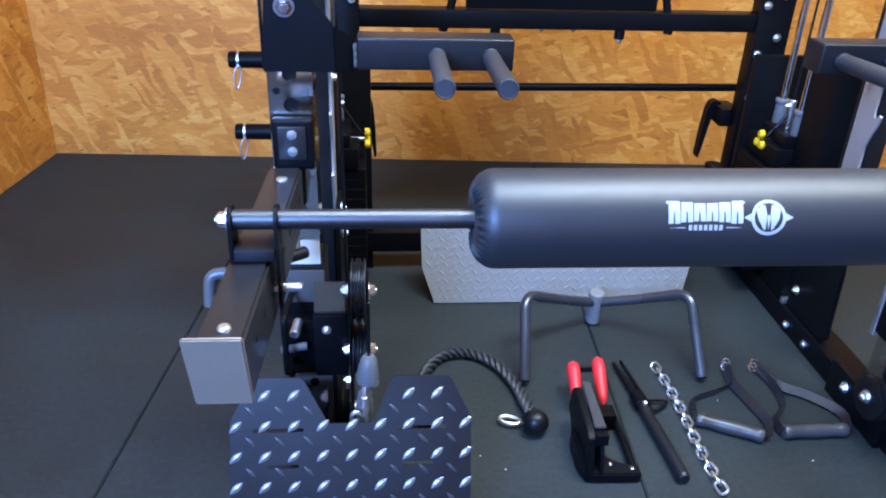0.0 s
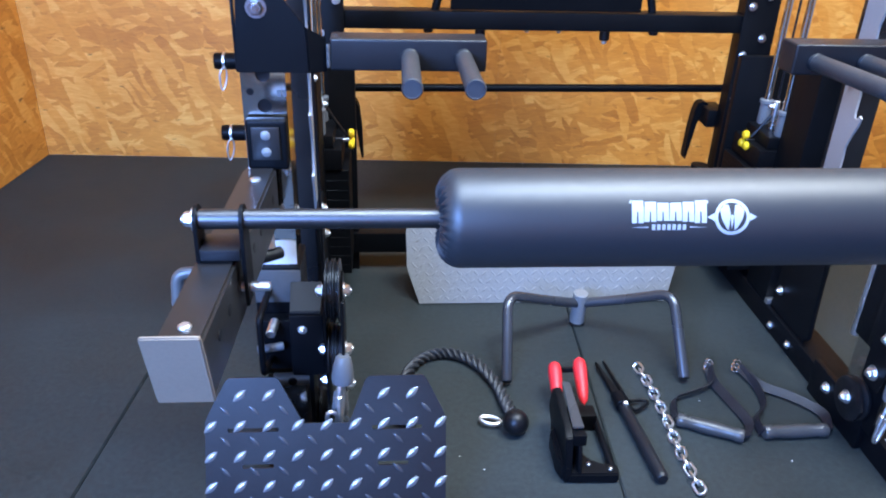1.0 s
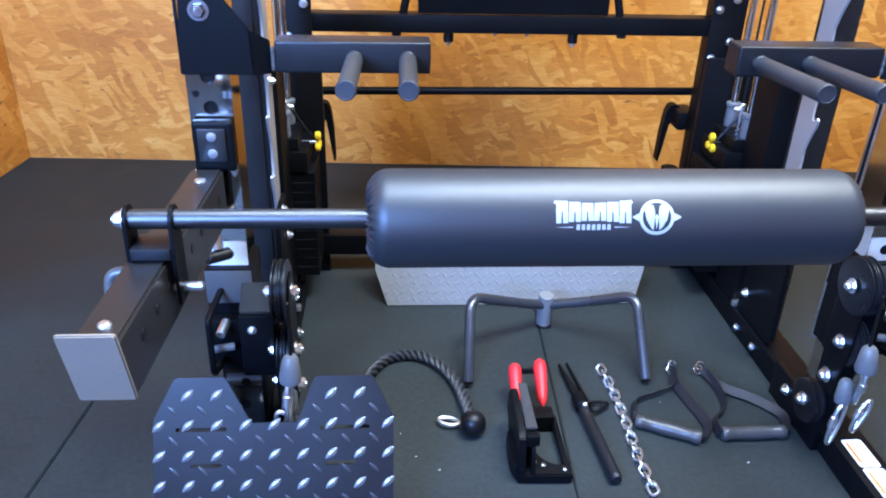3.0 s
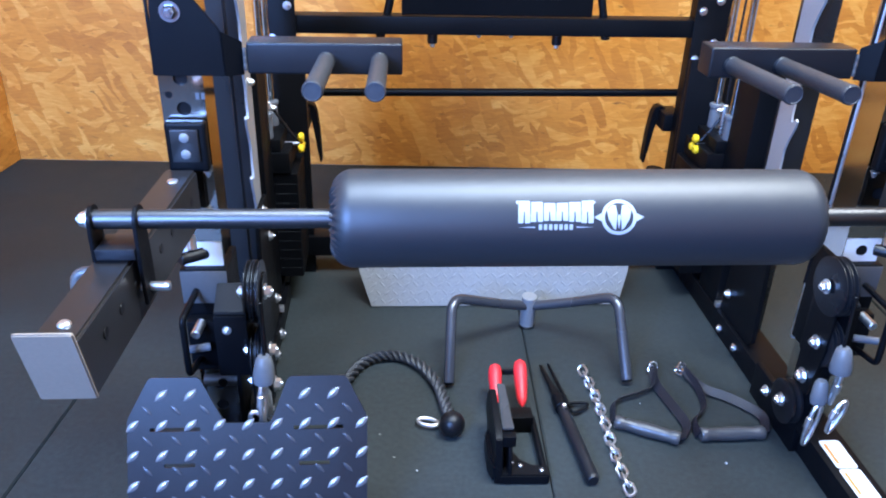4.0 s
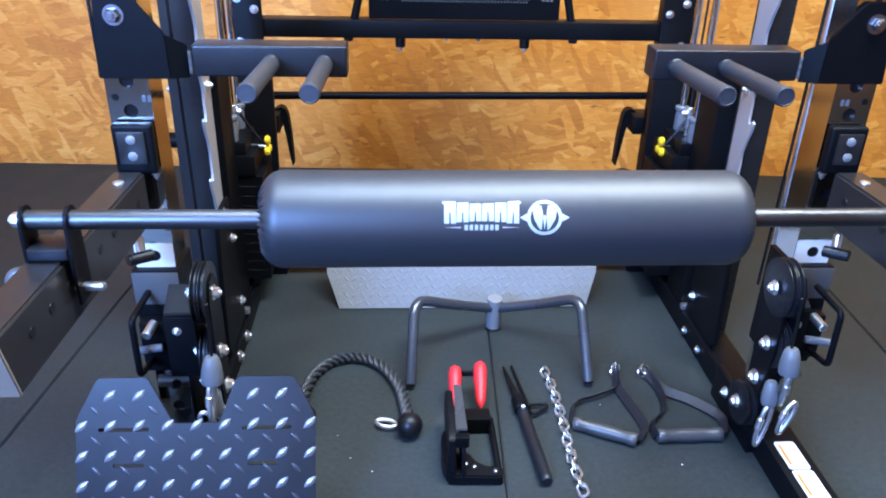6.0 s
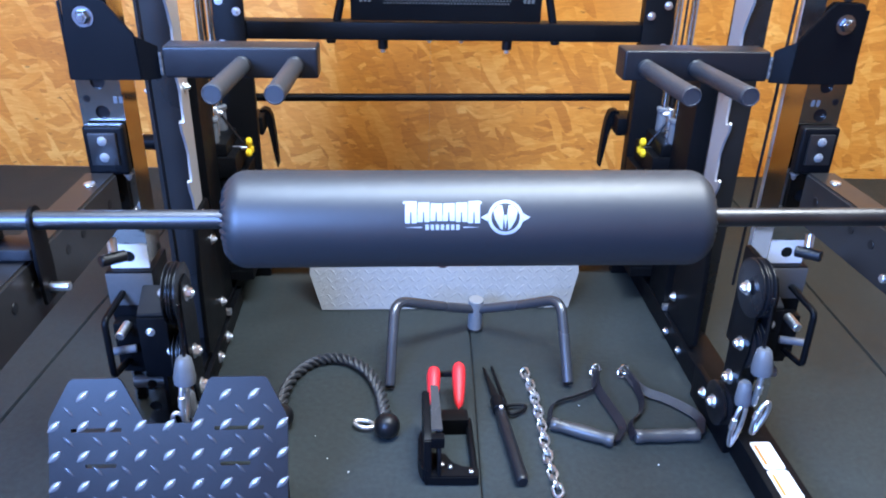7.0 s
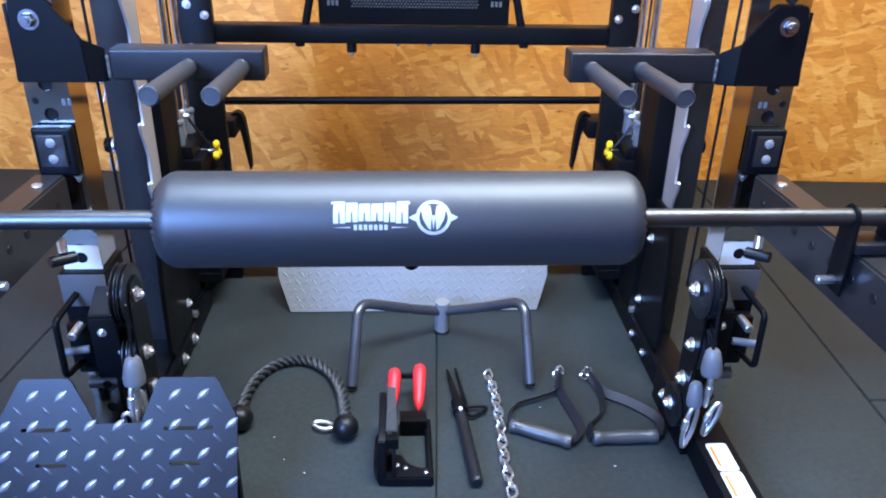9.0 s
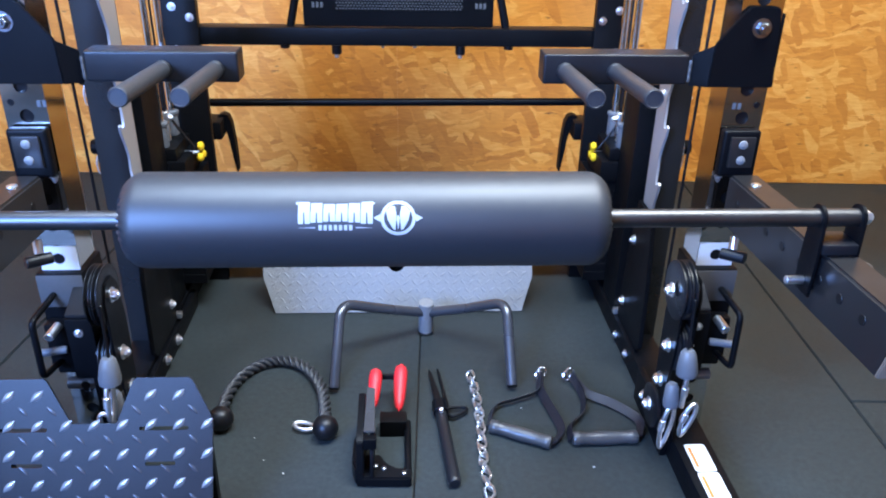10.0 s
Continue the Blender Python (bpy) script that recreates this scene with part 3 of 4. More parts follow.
for side in (-1, 1):
    car = thing("pulley_carriage", (X(side, 0.52), 1.15, 0.2), "black double pulley carriage clamped on a chromed upright", "pulley", "pulley carriages")
    d = 0.0 if side < 0 else 0.021
    sleeve = part("sleeve", box(X(side, 0.565), X(side, 0.648), 1.196, 1.292, 0.203, 0.420, 0.004), MAT_BLACK, car)
    # sheen on the lit upper sleeve, added as a lighter grey sheet
    part("sleeve_sheen", box(X(side, 0.5655), X(side, 0.6475), 1.1935, 1.1955, 0.352, 0.417, 0.001), MAT_GREYCOAT, sleeve, "lit upper front of the sleeve, painted satin grey")
    part("arm_block", box(X(side, 0.524), X(side, 0.582), 1.125, 1.1930, 0.240, 0.366, 0.004), MAT_BLACK, car)
    part("top_lug", prism([(X(side, 0.528), 1.128, 0.3665), (X(side, 0.580), 1.128, 0.3665), (X(side, 0.584), 1.192, 0.390), (X(side, 0.528), 1.192, 0.390)], (0, 0, 0.006), bevel=0.0015), MAT_CHAR, car)
    part("side_bracket", box(X(side, 0.584), X(side, 0.640), 1.165, 1.1930, 0.235, 0.330, 0.004), MAT_BLACK, car)
    part("block_screw", bolt((X(side, 0.560), 1.125, 0.338), (0, -1, 0), 0.0055, 0.005), MAT_ZINC, car)
    for u in (0.4865, 0.5160):
        part("cheek_plate", prism([(X(side, u + d), y, z) for y, z in ((1.085, 0.30), (1.085, 0.42), (1.10, 0.448), (1.13, 0.452), (1.15, 0.43), (1.162, 0.35), (1.158, 0.190), (1.105, 0.190))], (side * 0.004, 0, 0), bevel=0.001), MAT_BLACK, car)
    for zc, rr, d in ((0.420, 0.054, d * 0.5), (0.302, 0.046, d)):
        for u in (0.4968, 0.5092):
            part("pulley_wheel", lathe((X(side, u + d - 0.0060), 1.118, zc), (X(side, u + d + 0.01), 1.118, zc), [(0, 0.012), (0, rr - 0.004), (0.001, rr), (0.0028, rr), (0.0052, rr - 0.007), (0.0068, rr - 0.007), (0.0092, rr), (0.011, rr), (0.012, rr - 0.004), (0.012, 0.012)], n=36), MAT_CHAR, car)
        part("axle_bolt", bolt((X(side, 0.4865 + d), 1.118, zc), (-side, 0, 0), 0.0095, 0.009), MAT_ZINC, car)
        part("axle_bolt", bolt((X(side, 0.5200 + d), 1.118, zc), (side, 0, 0), 0.0095, 0.009), MAT_ZINC, car)
    part("axle_bolt", bolt((X(side, 0.4865 + d), 1.130, 0.218), (-side, 0, 0), 0.0105, 0.010), MAT_ZINC, car)
    part("axle_bolt", bolt((X(side, 0.5200 + d), 1.130, 0.228), (side, 0, 0), 0.0095, 0.009), MAT_ZINC, car)
    low = part("floor_pulley", lathe((X(side, 0.518), 1.192, 0.108), (X(side, 0.55), 1.192, 0.108), [(0, 0.01), (0, 0.040), (0.003, 0.046), (0.009, 0.046), (0.014, 0.038), (0.020, 0.046), (0.025, 0.046), (0.028, 0.040), (0.028, 0.01)], n=32), MAT_RUBBER, car)
    part("axle_bolt", bolt((X(side, 0.518), 1.192, 0.112), (-side, 0, 0), 0.010, 0.010), MAT_ZINC, low)
    part("lower_link", box(X(side, 0.546), X(side, 0.554), 1.13, 1.20, 0.06, 0.24, 0.002), MAT_BLACK, car)
    bore = part("lock_tube", rod((X(side, 0.556), 1.182, 0.191), (X(side, 0.626), 1.182, 0.191), 0.0120), MAT_GREYCOAT, car, "short grey cross tube with a drilled bore")
    part("tube_bore", lathe((X(side, 0.590), 1.1705, 0.193), (X(side, 0.590), 1.16, 0.194), [(0, 0.0088), (0.0009, 0.0084)], n=18), MAT_RUBBER, bore)
    handle = rounded_corners([(X(side, 0.622), 1.196, 0.378), (X(side, 0.629), 1.110, 0.370), (X(side, 0.629), 1.106, 0.258), (X(side, 0.620), 1.180, 0.252)], 0.012, 5)
    part("pull_loop", tube(handle, 0.0060, n=10), MAT_BLACK, car)
    pin = part("pop_pin", rod((X(side, 0.612), 1.166, 0.330), (X(side, 0.616), 1.128, 0.326), 0.0085), MAT_ZINC, car)
    part("pin_grip", rod((X(side, 0.598), 1.150, 0.288), (X(side, 0.642), 1.138, 0.288), 0.0075), MAT_GREYPLASTIC, pin)
    if side < 0:
        part("base_bolt", bolt((X(side, 0.580), 1.13, 0.058), (0, 0, 1), 0.0095, 0.009), MAT_ZINC, car)
    cu = 0.4865 if side < 0 else 0.5190
    part("cable", rod((X(side, cu), 1.064, 0.430), (X(side, cu), 1.056, 0.328), 0.003, n=8), MAT_RUBBER, car)
    cone = part("cable_stop", lathe((X(side, cu), 1.054, 0.333), (X(side, cu + 0.004), 1.050, 0.27), [(0, 0.009), (0.005, 0.0130), (0.018, 0.0160), (0.040, 0.0190), (0.050, 0.0180), (0.054, 0.010)], n=24), MAT_GREYPLASTIC, car, "grey plastic cone on the cable end")
    part("snap_hook", carabiner(Vector((X(side, cu + 0.004), 1.048, 0.288)), 0.082, 0.018, pose(0, 0, 0, 0, side * -8, 70)), MAT_ZINC, cone)
    part("snap_hook", carabiner(Vector((X(side, cu + 0.026), 1.044, 0.222)), 0.068, 0.020, pose(0, 0, 0, 0, side * 18, 15)), MAT_ZINC, cone)
    c2 = cu - 0.011 if side > 0 else cu + 0.008
    cone = part("cable_stop", lathe((X(side, c2), 1.070, 0.250), (X(side, c2 + 0.002), 1.066, 0.19), [(0, 0.008), (0.006, 0.012), (0.038, 0.0150), (0.048, 0.0135)], n=20), MAT_GREYPLASTIC, car)
    part("snap_hook", carabiner(Vector((X(side, c2 + 0.002), 1.060, 0.205)), 0.092, 0.021, pose(0, 0, 0, 0, side * 8, 20)), MAT_ZINC, cone)

# ---- dip handles ----
for side in (-1, 1):
    dip = thing("dip_attachment", (X(side, 0.60), 1.21, 0.757), "black dip attachment with two padded grips, bolted to an upright", "dip handles", "dip attachments")
    front = [(0.645, 0.764), (0.6455, 0.770), (0.6360, 0.890), (0.631, 0.8965), (0.586, 0.897), (0.574, 0.886), (0.535, 0.836), (0.532, 0.764)]
    plate = part("clamp_plate", prism([(X(side, u), 1.203, z) for u, z in front], (0, 0.006, 0), bevel=0.0015), MAT_BLACK, dip)
    part("clamp_cheek", box(X(side, 0.6420), X(side, 0.6465), 1.2095, 1.30, 0.768, 0.885, 0.001), MAT_BLACK, dip)
    part("corner_flange", prism([(X(side, 0.532), 1.203, 0.764), (X(side, 0.534), 1.203, 0.834), (X(side, 0.506), 1.222, 0.815), (X(side, 0.506), 1.222, 0.762)], (side * 0.004, 0.006, 0), bevel=0.001), MAT_BLACK, dip)
    part("hex_bolt", bolt((X(side, 0.607), 1.203, 0.863), (0, -1, 0), 0.0110, 0.010), MAT_BOLT, plate)
    part("weld", tube(smooth_path([(X(side, 0.503), 1.219 - 0.001 * (k % 2), 0.770 + 0.006 * k) for k in range(7)], 3), 0.003, n=8), MAT_GREYCOAT, dip)
    bar = part("cross_tube", box(X(side, 0.500), X(side, 0.253), 1.216, 1.268, 0.765, 0.815, 0.004, 3), MAT_CHAR, dip)
    for u in (0.290, 0.375):
        grip = part("grip", lathe((X(side, u), 1.212, 0.787), (X(side, u + 0.003), 1.004, 0.797), [(0, 0.0130), (0.004, 0.0140), (0.19, 0.0140), (0.1980, 0.0140), (0.1985, 0.0132), (0.1995, 0.0148), (0.205, 0.0148), (0.2085, 0.0132), (0.2086, 0.0120), (0.2078, 0.0114)], n=28), MAT_GRIP, dip, "dark foam grip with an end cap")
        part("weld_ring", rod((X(side, u), 1.2165, 0.787), (X(side, u), 1.2095, 0.787), 0.0150), MAT_CHAR, grip)

# ---- lever arms ----
for side in (-1, 1):
    arm = thing("lever_arm", (X(side, 0.61), 1.19, 0.53), "charcoal square steel lever arm hooked on a front upright", "lever arm", "lever arms")
    part("hook_bracket", box(X(side, 0.5715), X(side, 0.6370), 1.188, 1.2085, 0.608, 0.6925, 0.006, 3), MAT_BLACK, arm)
    pl = part("bolt_plate", box(X(side, 0.583), X(side, 0.6275), 1.182, 1.1875, 0.627, 0.682, 0.002), MAT_ARM, arm)
    for z in (0.641, 0.669):
        part("rivet", lathe((X(side, 0.605), 1.182, z), (X(side, 0.605), 1.17, z), [(0, 0.008), (0.002, 0.0075), (0.0035, 0.004)], n=14), MAT_LIGHTPLATE, pl)
    n0, f0 = X(side, 0.6185), X(side, 0.6360)
    w = 0.026
    tube_bm = bmesh.new()
    ends = [[(x - w, y, 0.520), (x + w, y, 0.520), (x + w, y, 0.613), (x - w, y, 0.613)] for x, y in ((n0, 1.187), (f0, 0.683))]
    ends[1] = [(x, y + (0.0215 if z < 0.55 else 0.0), z) for x, y, z in ends[1]]
    a, b = [[tube_bm.verts.new(p) for p in e] for e in ends]
    for k in range(4):
        tube_bm.faces.new((a[k], a[(k + 1) % 4], b[(k + 1) % 4], b[k]))
    tube_bm.faces.new(a)
    tube_bm.faces.new(b)
    bmesh.ops.bevel(tube_bm, geom=tube_bm.edges[:], offset=0.004, segments=3, affect="EDGES")
    body = part("square_tube", tube_bm, MAT_ARM, arm)
    for k in range(8):
        y = 0.757 + 0.0545 * k
        xm = n0 + (f0 - n0) * (1.187 - y) / 0.504 - side * (w + 0.0002)
        part("side_hole", lathe((xm, y, 0.576), (xm - side * 0.01, y, 0.576), [(0, 0.0078), (0.0006, 0.0074)], n=16), MAT_RUBBER, body)
    part("top_stud", lathe((f0 - side * 0.002, 0.718, 0.613), (f0 - side * 0.002, 0.718, 0.7), [(0, 0.008), (0.002, 0.0075), (0.004, 0.005)], n=16), MAT_ZINC, body)
    part("top_stud", lathe((n0, 1.135, 0.613), (n0, 1.135, 0.7), [(0, 0.009), (0.002, 0.0085), (0.003, 0.006)], n=16), MAT_ZINC, body)
    e0, e1 = (0.0345, 0.0300) if side < 0 else (0.0300, 0.0345)
    part("end_plate", prism(rounded_corners([(f0, 0.6720, 0.6290), (f0 + e1, 0.6720, 0.6290), (f0 + e1, 0.6990, 0.5240), (f0 - e0, 0.6990, 0.5240), (f0 - e0, 0.6720, 0.6290), (f0, 0.6720, 0.6290)], 0.004, 3)[1:-1], (0, 0.0052, 0.0012), bevel=0.0016), MAT_ENDPLATE, arm, "satin grey end plate")
    part("pin_stem", rod((X(side, 0.607), 1.15, 0.5105), (X(side, 0.604), 1.142, 0.487), 0.008), MAT_ZINC, arm)
    part("pin_knob", rod((X(side, 0.622), 1.125, 0.478), (X(side, 0.590), 1.155, 0.474), 0.0105), MAT_CHAR, arm)
    for u in (0.577, 0.634):
        part("bracket_bolt", bolt((X(side, u), 1.197, 0.607), (0, 0, -1), 0.005), MAT_ZINC, arm)

# ---- roller pad on its bar ----
AX, AZ = 0.885, 0.664
roller = thing("roller_bar", (CX, AX, AZ), "grey vinyl roller pad on a steel bar across two lever arms", "roller pad")
part("bar", rod((X(-1, 0.6535), AX, AZ), (X(1, 0.6535), AX, AZ), 0.0128, n=28), MAT_STEEL, roller)
for side in (-1, 1):
    part("end_bolt", bolt((X(side, 0.6535), AX, AZ), (side, 0, 0), 0.010, 0.011), MAT_ZINC, roller)
    saddle = part("saddle", box(X(side, 0.5965), X(side, 0.6465), AX - 0.024, AX + 0.024, 0.6165, 0.632, 0.002), MAT_CHAR, roller)
    for u in (0.5910, 0.6470):
        prof = [(AX - 0.020, 0.548), (AX - 0.022, 0.600), (AX - 0.0195, AZ)] + [(AX - 0.0195 * math.cos(radians(q)), AZ + 0.0195 * math.sin(radians(q))) for q in range(15, 180, 15)] + [(AX + 0.0195, AZ), (AX + 0.022, 0.600), (AX + 0.020, 0.548)]
        part("eye_plate", prism([(X(side, u), y, z) for y, z in prof], (side * 0.005, 0, 0), bevel=0.0008), MAT_BLACK, roller)
    pin = part("lock_pin", rod((X(side, 0.672), AX, 0.566), (X(side, 0.566), AX, 0.566), 0.0065), MAT_ZINC, roller)
    part("pin_handle", tube(rounded_corners([(X(side, 0.652), AX, 0.588), (X(side, 0.684), AX - 0.002, 0.588), (X(side, 0.686), AX - 0.01, 0.545)], 0.014, 5), 0.008, n=12), MAT_GREYCOAT, pin)
PR, PX0, PX1 = 0.064, 0.114, 0.751
bm = bmesh.new()
prof = [(0.000, 0.013), (0.001, 0.030)] + [(0.026 - 0.0265 * math.cos(radians(q)), PR - 0.026 + 0.026 * math.sin(radians(q))) for q in range(0, 91, 9)]
body_prof = prof + [(0.03 + (PX1 - PX0 - 0.06) * k / 10, PR) for k in range(1, 10)] + [(PX1 - PX0 - d, r) for d, r in reversed(prof)]
lathe((PX0, AX, AZ), (PX1, AX, AZ), body_prof, bm, 96)
for v in bm.verts:
    d = v.co.x - PX0
    rad = Vector((0, v.co.y - AX, v.co.z - AZ))
    if d < 0.022 and rad.length > 0.02:
        ang = math.atan2(rad.z, rad.y)
        fold = math.sin(ang * 34 + 1.5 * math.sin(ang * 3)) * 0.0034 * (1 - d / 0.022) * min(1, (rad.length - 0.02) / 0.02)
        v.co.x += fold
        v.co += rad.normalized() * fold * 0.5
    dr = PX1 - v.co.x
    if dr < 0.012 and rad.length > 0.02:
        ang = math.atan2(rad.z, rad.y)
        v.co.x -= math.sin(ang * 30) * 0.0014 * (1 - dr / 0.012)
pad = part("pad", bm, MAT_VINYL, roller, "smooth grey vinyl cover gathered at its ends")
part("pad_collar", rod((PX1 - 0.003, AX, AZ), (PX1 + 0.006, AX, AZ), 0.020), MAT_RUBBER, roller)


def wrap(shapes):
    """Flat shapes (x, rise) laid on the pad's round face towards the walkway; rise is metres up the face."""
    bm = bmesh.new()
    for poly in shapes:
        bm.faces.new([bm.verts.new((x, rise, 0)) for x, rise in poly])
    for k in range(-9, 12):
        bmesh.ops.bisect_plane(bm, geom=bm.verts[:] + bm.edges[:] + bm.faces[:], plane_co=(0, 0.0022 * k, 0), plane_no=(0, 1, 0))
    for v in bm.verts:
        a = radians(25) + v.co.y / PR
        v.co = (v.co.x, AX - (PR + 0.0004) * math.cos(a), AZ + (PR + 0.0004) * math.sin(a))
    return bm


# emblem of plain shapes: a band of blocks, a thin line, and a ring with a wedge
shapes = []
lx = 0.3445
for k in range(6):
    x = lx + k * 0.0158
    bow = 0.0008 * abs(k - 2.5) ** 1.5
    top, foot_z, mid = 0.0180 + bow, -0.0035 - bow, x + 0.0073
    shapes.append([(x, 0.0075), (x + 0.0148, 0.0075), (x + 0.0148, top + 0.0004 * (k % 2)), (x + 0.0008, top)])
    shapes.append([(x - 0.0006 * (k % 2), foot_z), (mid - 0.0011, foot_z), (mid - 0.0007, 0.0075), (x, 0.0075)])
    shapes.append([(mid + 0.0011, foot_z), (x + 0.0148, foot_z), (x + 0.0148, 0.0075), (mid + 0.0007, 0.0075)])
shapes += [[(lx - 0.003, 0.019), (lx, 0.017), (lx, 0.0225)], [(lx + 0.0932, 0.017), (lx + 0.097, 0.019), (lx + 0.0932, 0.0225)]]
shapes += [[(lx, -0.0118), (lx + 0.021, -0.0124), (lx + 0.021, -0.0108)], [(lx + 0.073, -0.0124), (lx + 0.094, -0.0118), (lx + 0.073, -0.0108)]]
for k in range(7):
    x = lx + 0.0255 + k * 0.0064
    shapes.append([(x, -0.0150), (x + 0.0042, -0.0150), (x + 0.0042, -0.0082), (x, -0.0082)])
cx, cz, ro, ri = 0.4705, 0.0005, 0.0222, 0.0180
N = 48
for k in range(N):
    a, b = 2 * math.pi * k / N, 2 * math.pi * (k + 1) / N
    shapes.append([(cx + ro * math.cos(a), cz + ro * math.sin(a)), (cx + ro * math.cos(b), cz + ro * math.sin(b)), (cx + ri * math.cos(b), cz + ri * math.sin(b)), (cx + ri * math.cos(a), cz + ri * math.sin(a))])
for s in (-1, 1):
    shapes.append([(cx + s * 0.0315, cz), (cx + s * ro, cz + 0.005), (cx + s * ro, cz - 0.005)])
    shapes.append([(cx + s * 0.0155, cz + 0.0090), (cx + s * 0.0090, cz + 0.0154), (cx + s * 0.0041, cz + 0.0150), (cx + s * 0.0022, cz + 0.0045), (cx + s * 0.0036, cz - 0.0160), (cx + s * 0.0068, cz - 0.0136), (cx + s * 0.0132, cz - 0.0023)])
shapes.append([(cx - 0.0012, cz + 0.0030), (cx - 0.0022, cz), (cx, cz - 0.0155), (cx + 0.0022, cz), (cx + 0.0012, cz + 0.0030)])
part("printed_emblem", wrap(shapes), MAT_PRINT, pad, "white printed emblem of bars and a ring")

# ---- storage pegs on the rear uprights ----
PEG_IN, PEG_OUT, PEG_Y = 0.5885, 0.868, 2.088
for side in (-1, 1):
    for z in (0.358, 0.558)[: 2 if side < 0 else 1]:
        peg = thing("storage_peg", (X(side, PEG_IN), PEG_Y, z), "short black storage peg with a steel clip on the rack", "peg", "storage pegs")
        ln = PEG_OUT - PEG_IN
        part("peg_body", lathe((X(side, PEG_IN), PEG_Y, z), (X(side, PEG_OUT), PEG_Y, z), [(0, 0.022), (ln - 0.006, 0.022), (ln - 0.001, 0.0205), (ln, 0.016)], n=24), MAT_BLACK, peg)
        part("peg_band", rod((X(side, PEG_OUT - 0.030), PEG_Y, z), (X(side, PEG_OUT - 0.022), PEG_Y, z), 0.0228), MAT_ZINC, peg)
        part("peg_clip", carabiner(Vector((X(side, PEG_OUT - 0.027), PEG_Y - 0.022, z - 0.012)), 0.060, 0.018, pose(0, 0, 0, 0, 8, 25), 0.0022), MAT_ZINC, peg)


# ---- tread foot plate leaning in front of the rack ----


def on_plate(x, z, lift=0.0):
    """A point of the leaning plate, x across and z high."""
    n = Vector((0, -1.0, 0.47)).normalized()
    return Vector((x, 1.04 + 0.47 * (z - 0.27), z)) + n * lift


foot = thing("foot_plate", (-0.055, 0.97, 0.0), "dark tread-plate foot rest leaning against the rack", "foot plate")
outline = [(-0.256, 0.0), (0.143, 0.0), (0.145, 0.226), (0.141, 0.236), (0.112, 0.288), (0.106, 0.293), (0.017, 0.293), (0.010, 0.288), (-0.016, 0.226), (-0.020, 0.222), (-0.092, 0.222), (-0.097, 0.226), (-0.134, 0.288), (-0.140, 0.293), (-0.216, 0.293), (-0.222, 0.288), (-0.252, 0.236), (-0.256, 0.226)]
slots = []
for x0, x1, z in ((0.021, 0.103, 0.2135), (-0.218, -0.136, 0.2135), (0.030, 0.080, 0.158), (-0.195, -0.145, 0.158)):
    slots.append([(x0, z - 0.003), (x1, z - 0.003), (x1 + 0.001, z), (x1, z + 0.003), (x0, z + 0.003), (x0 - 0.001, z)])
bm = bmesh.new()
edges = []
for loop in [outline] + slots:
    vs = [bm.verts.new(on_plate(*p)) for p in loop]
    edges += [bm.edges.new((vs[k], vs[(k + 1) % len(vs)])) for k in range(len(vs))]
bmesh.ops.triangle_fill(bm, edges=edges, use_beauty=True)
r = bmesh.ops.extrude_face_region(bm, geom=bm.faces[:])
bmesh.ops.translate(bm, verts=[g for g in r["geom"] if isinstance(g, bmesh.types.BMVert)], vec=Vector((0, 0.0045, -0.002)))
sheet = part("tread_sheet", bm, MAT_DIAMOND, foot)
part("rear_stay", box(-0.245, -0.225, 1.03, 1.05, 0.0, 0.20, 0.002), MAT_BLACK, foot)
part("rear_stay", box(0.112, 0.132, 1.03, 1.05, 0.0, 0.20, 0.002), MAT_BLACK, foot)


def raised_bar(length, width, height):
    bm = bmesh.new()
    rows = 7
    rings = []
    for k in range(rows):
        t = -1 + 2 * k / (rows - 1)
        wd = width * (1 - t * t) * 0.5 + 0.0003
        rings.append([bm.verts.new(p) for p in ((t * length / 2, -wd, 0), (t * length / 2, -wd * 0.4, height * (1 - t * t * 0.8)), (t * length / 2, wd * 0.4, height * (1 - t * t * 0.8)), (t * length / 2, wd, 0))])
    for a, b in zip(rings, rings[1:]):
        for j in range(3):
            bm.faces.new((a[j], a[j + 1], b[j + 1], b[j]))
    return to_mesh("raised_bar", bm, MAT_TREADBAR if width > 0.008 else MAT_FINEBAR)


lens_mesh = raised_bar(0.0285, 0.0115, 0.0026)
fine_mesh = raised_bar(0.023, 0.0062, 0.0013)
plane = Matrix(((1, 0, 0), (0, 0.4254, -0.905), (0, 0.905, 0.4254))).to_4x4()


def inside(x, z):
    if z > 0.2885 or z < 0.01 or x < -0.252 or x > 0.141:
        return False
    if z > 0.225:
        k = (z - 0.225) / 0.068
        if x < -0.252 + 0.034 * k + 0.006 or x > 0.141 - 0.034 * k - 0.004:
            return False
        if -0.097 - 0.04 * k - 0.006 < x < -0.016 + 0.03 * k + 0.006:
            return False
    return True


for row in range(-1, 12):
    for col in range(20):
        z = 0.2660 - 0.0232 * row
        x = -0.247 + 0.0239 * (2 * col + row % 2)
        if not inside(x, z):
            continue
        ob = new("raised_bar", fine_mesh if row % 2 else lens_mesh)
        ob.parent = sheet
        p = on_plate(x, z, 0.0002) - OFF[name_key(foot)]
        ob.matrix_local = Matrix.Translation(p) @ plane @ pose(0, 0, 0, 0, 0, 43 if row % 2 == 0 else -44)

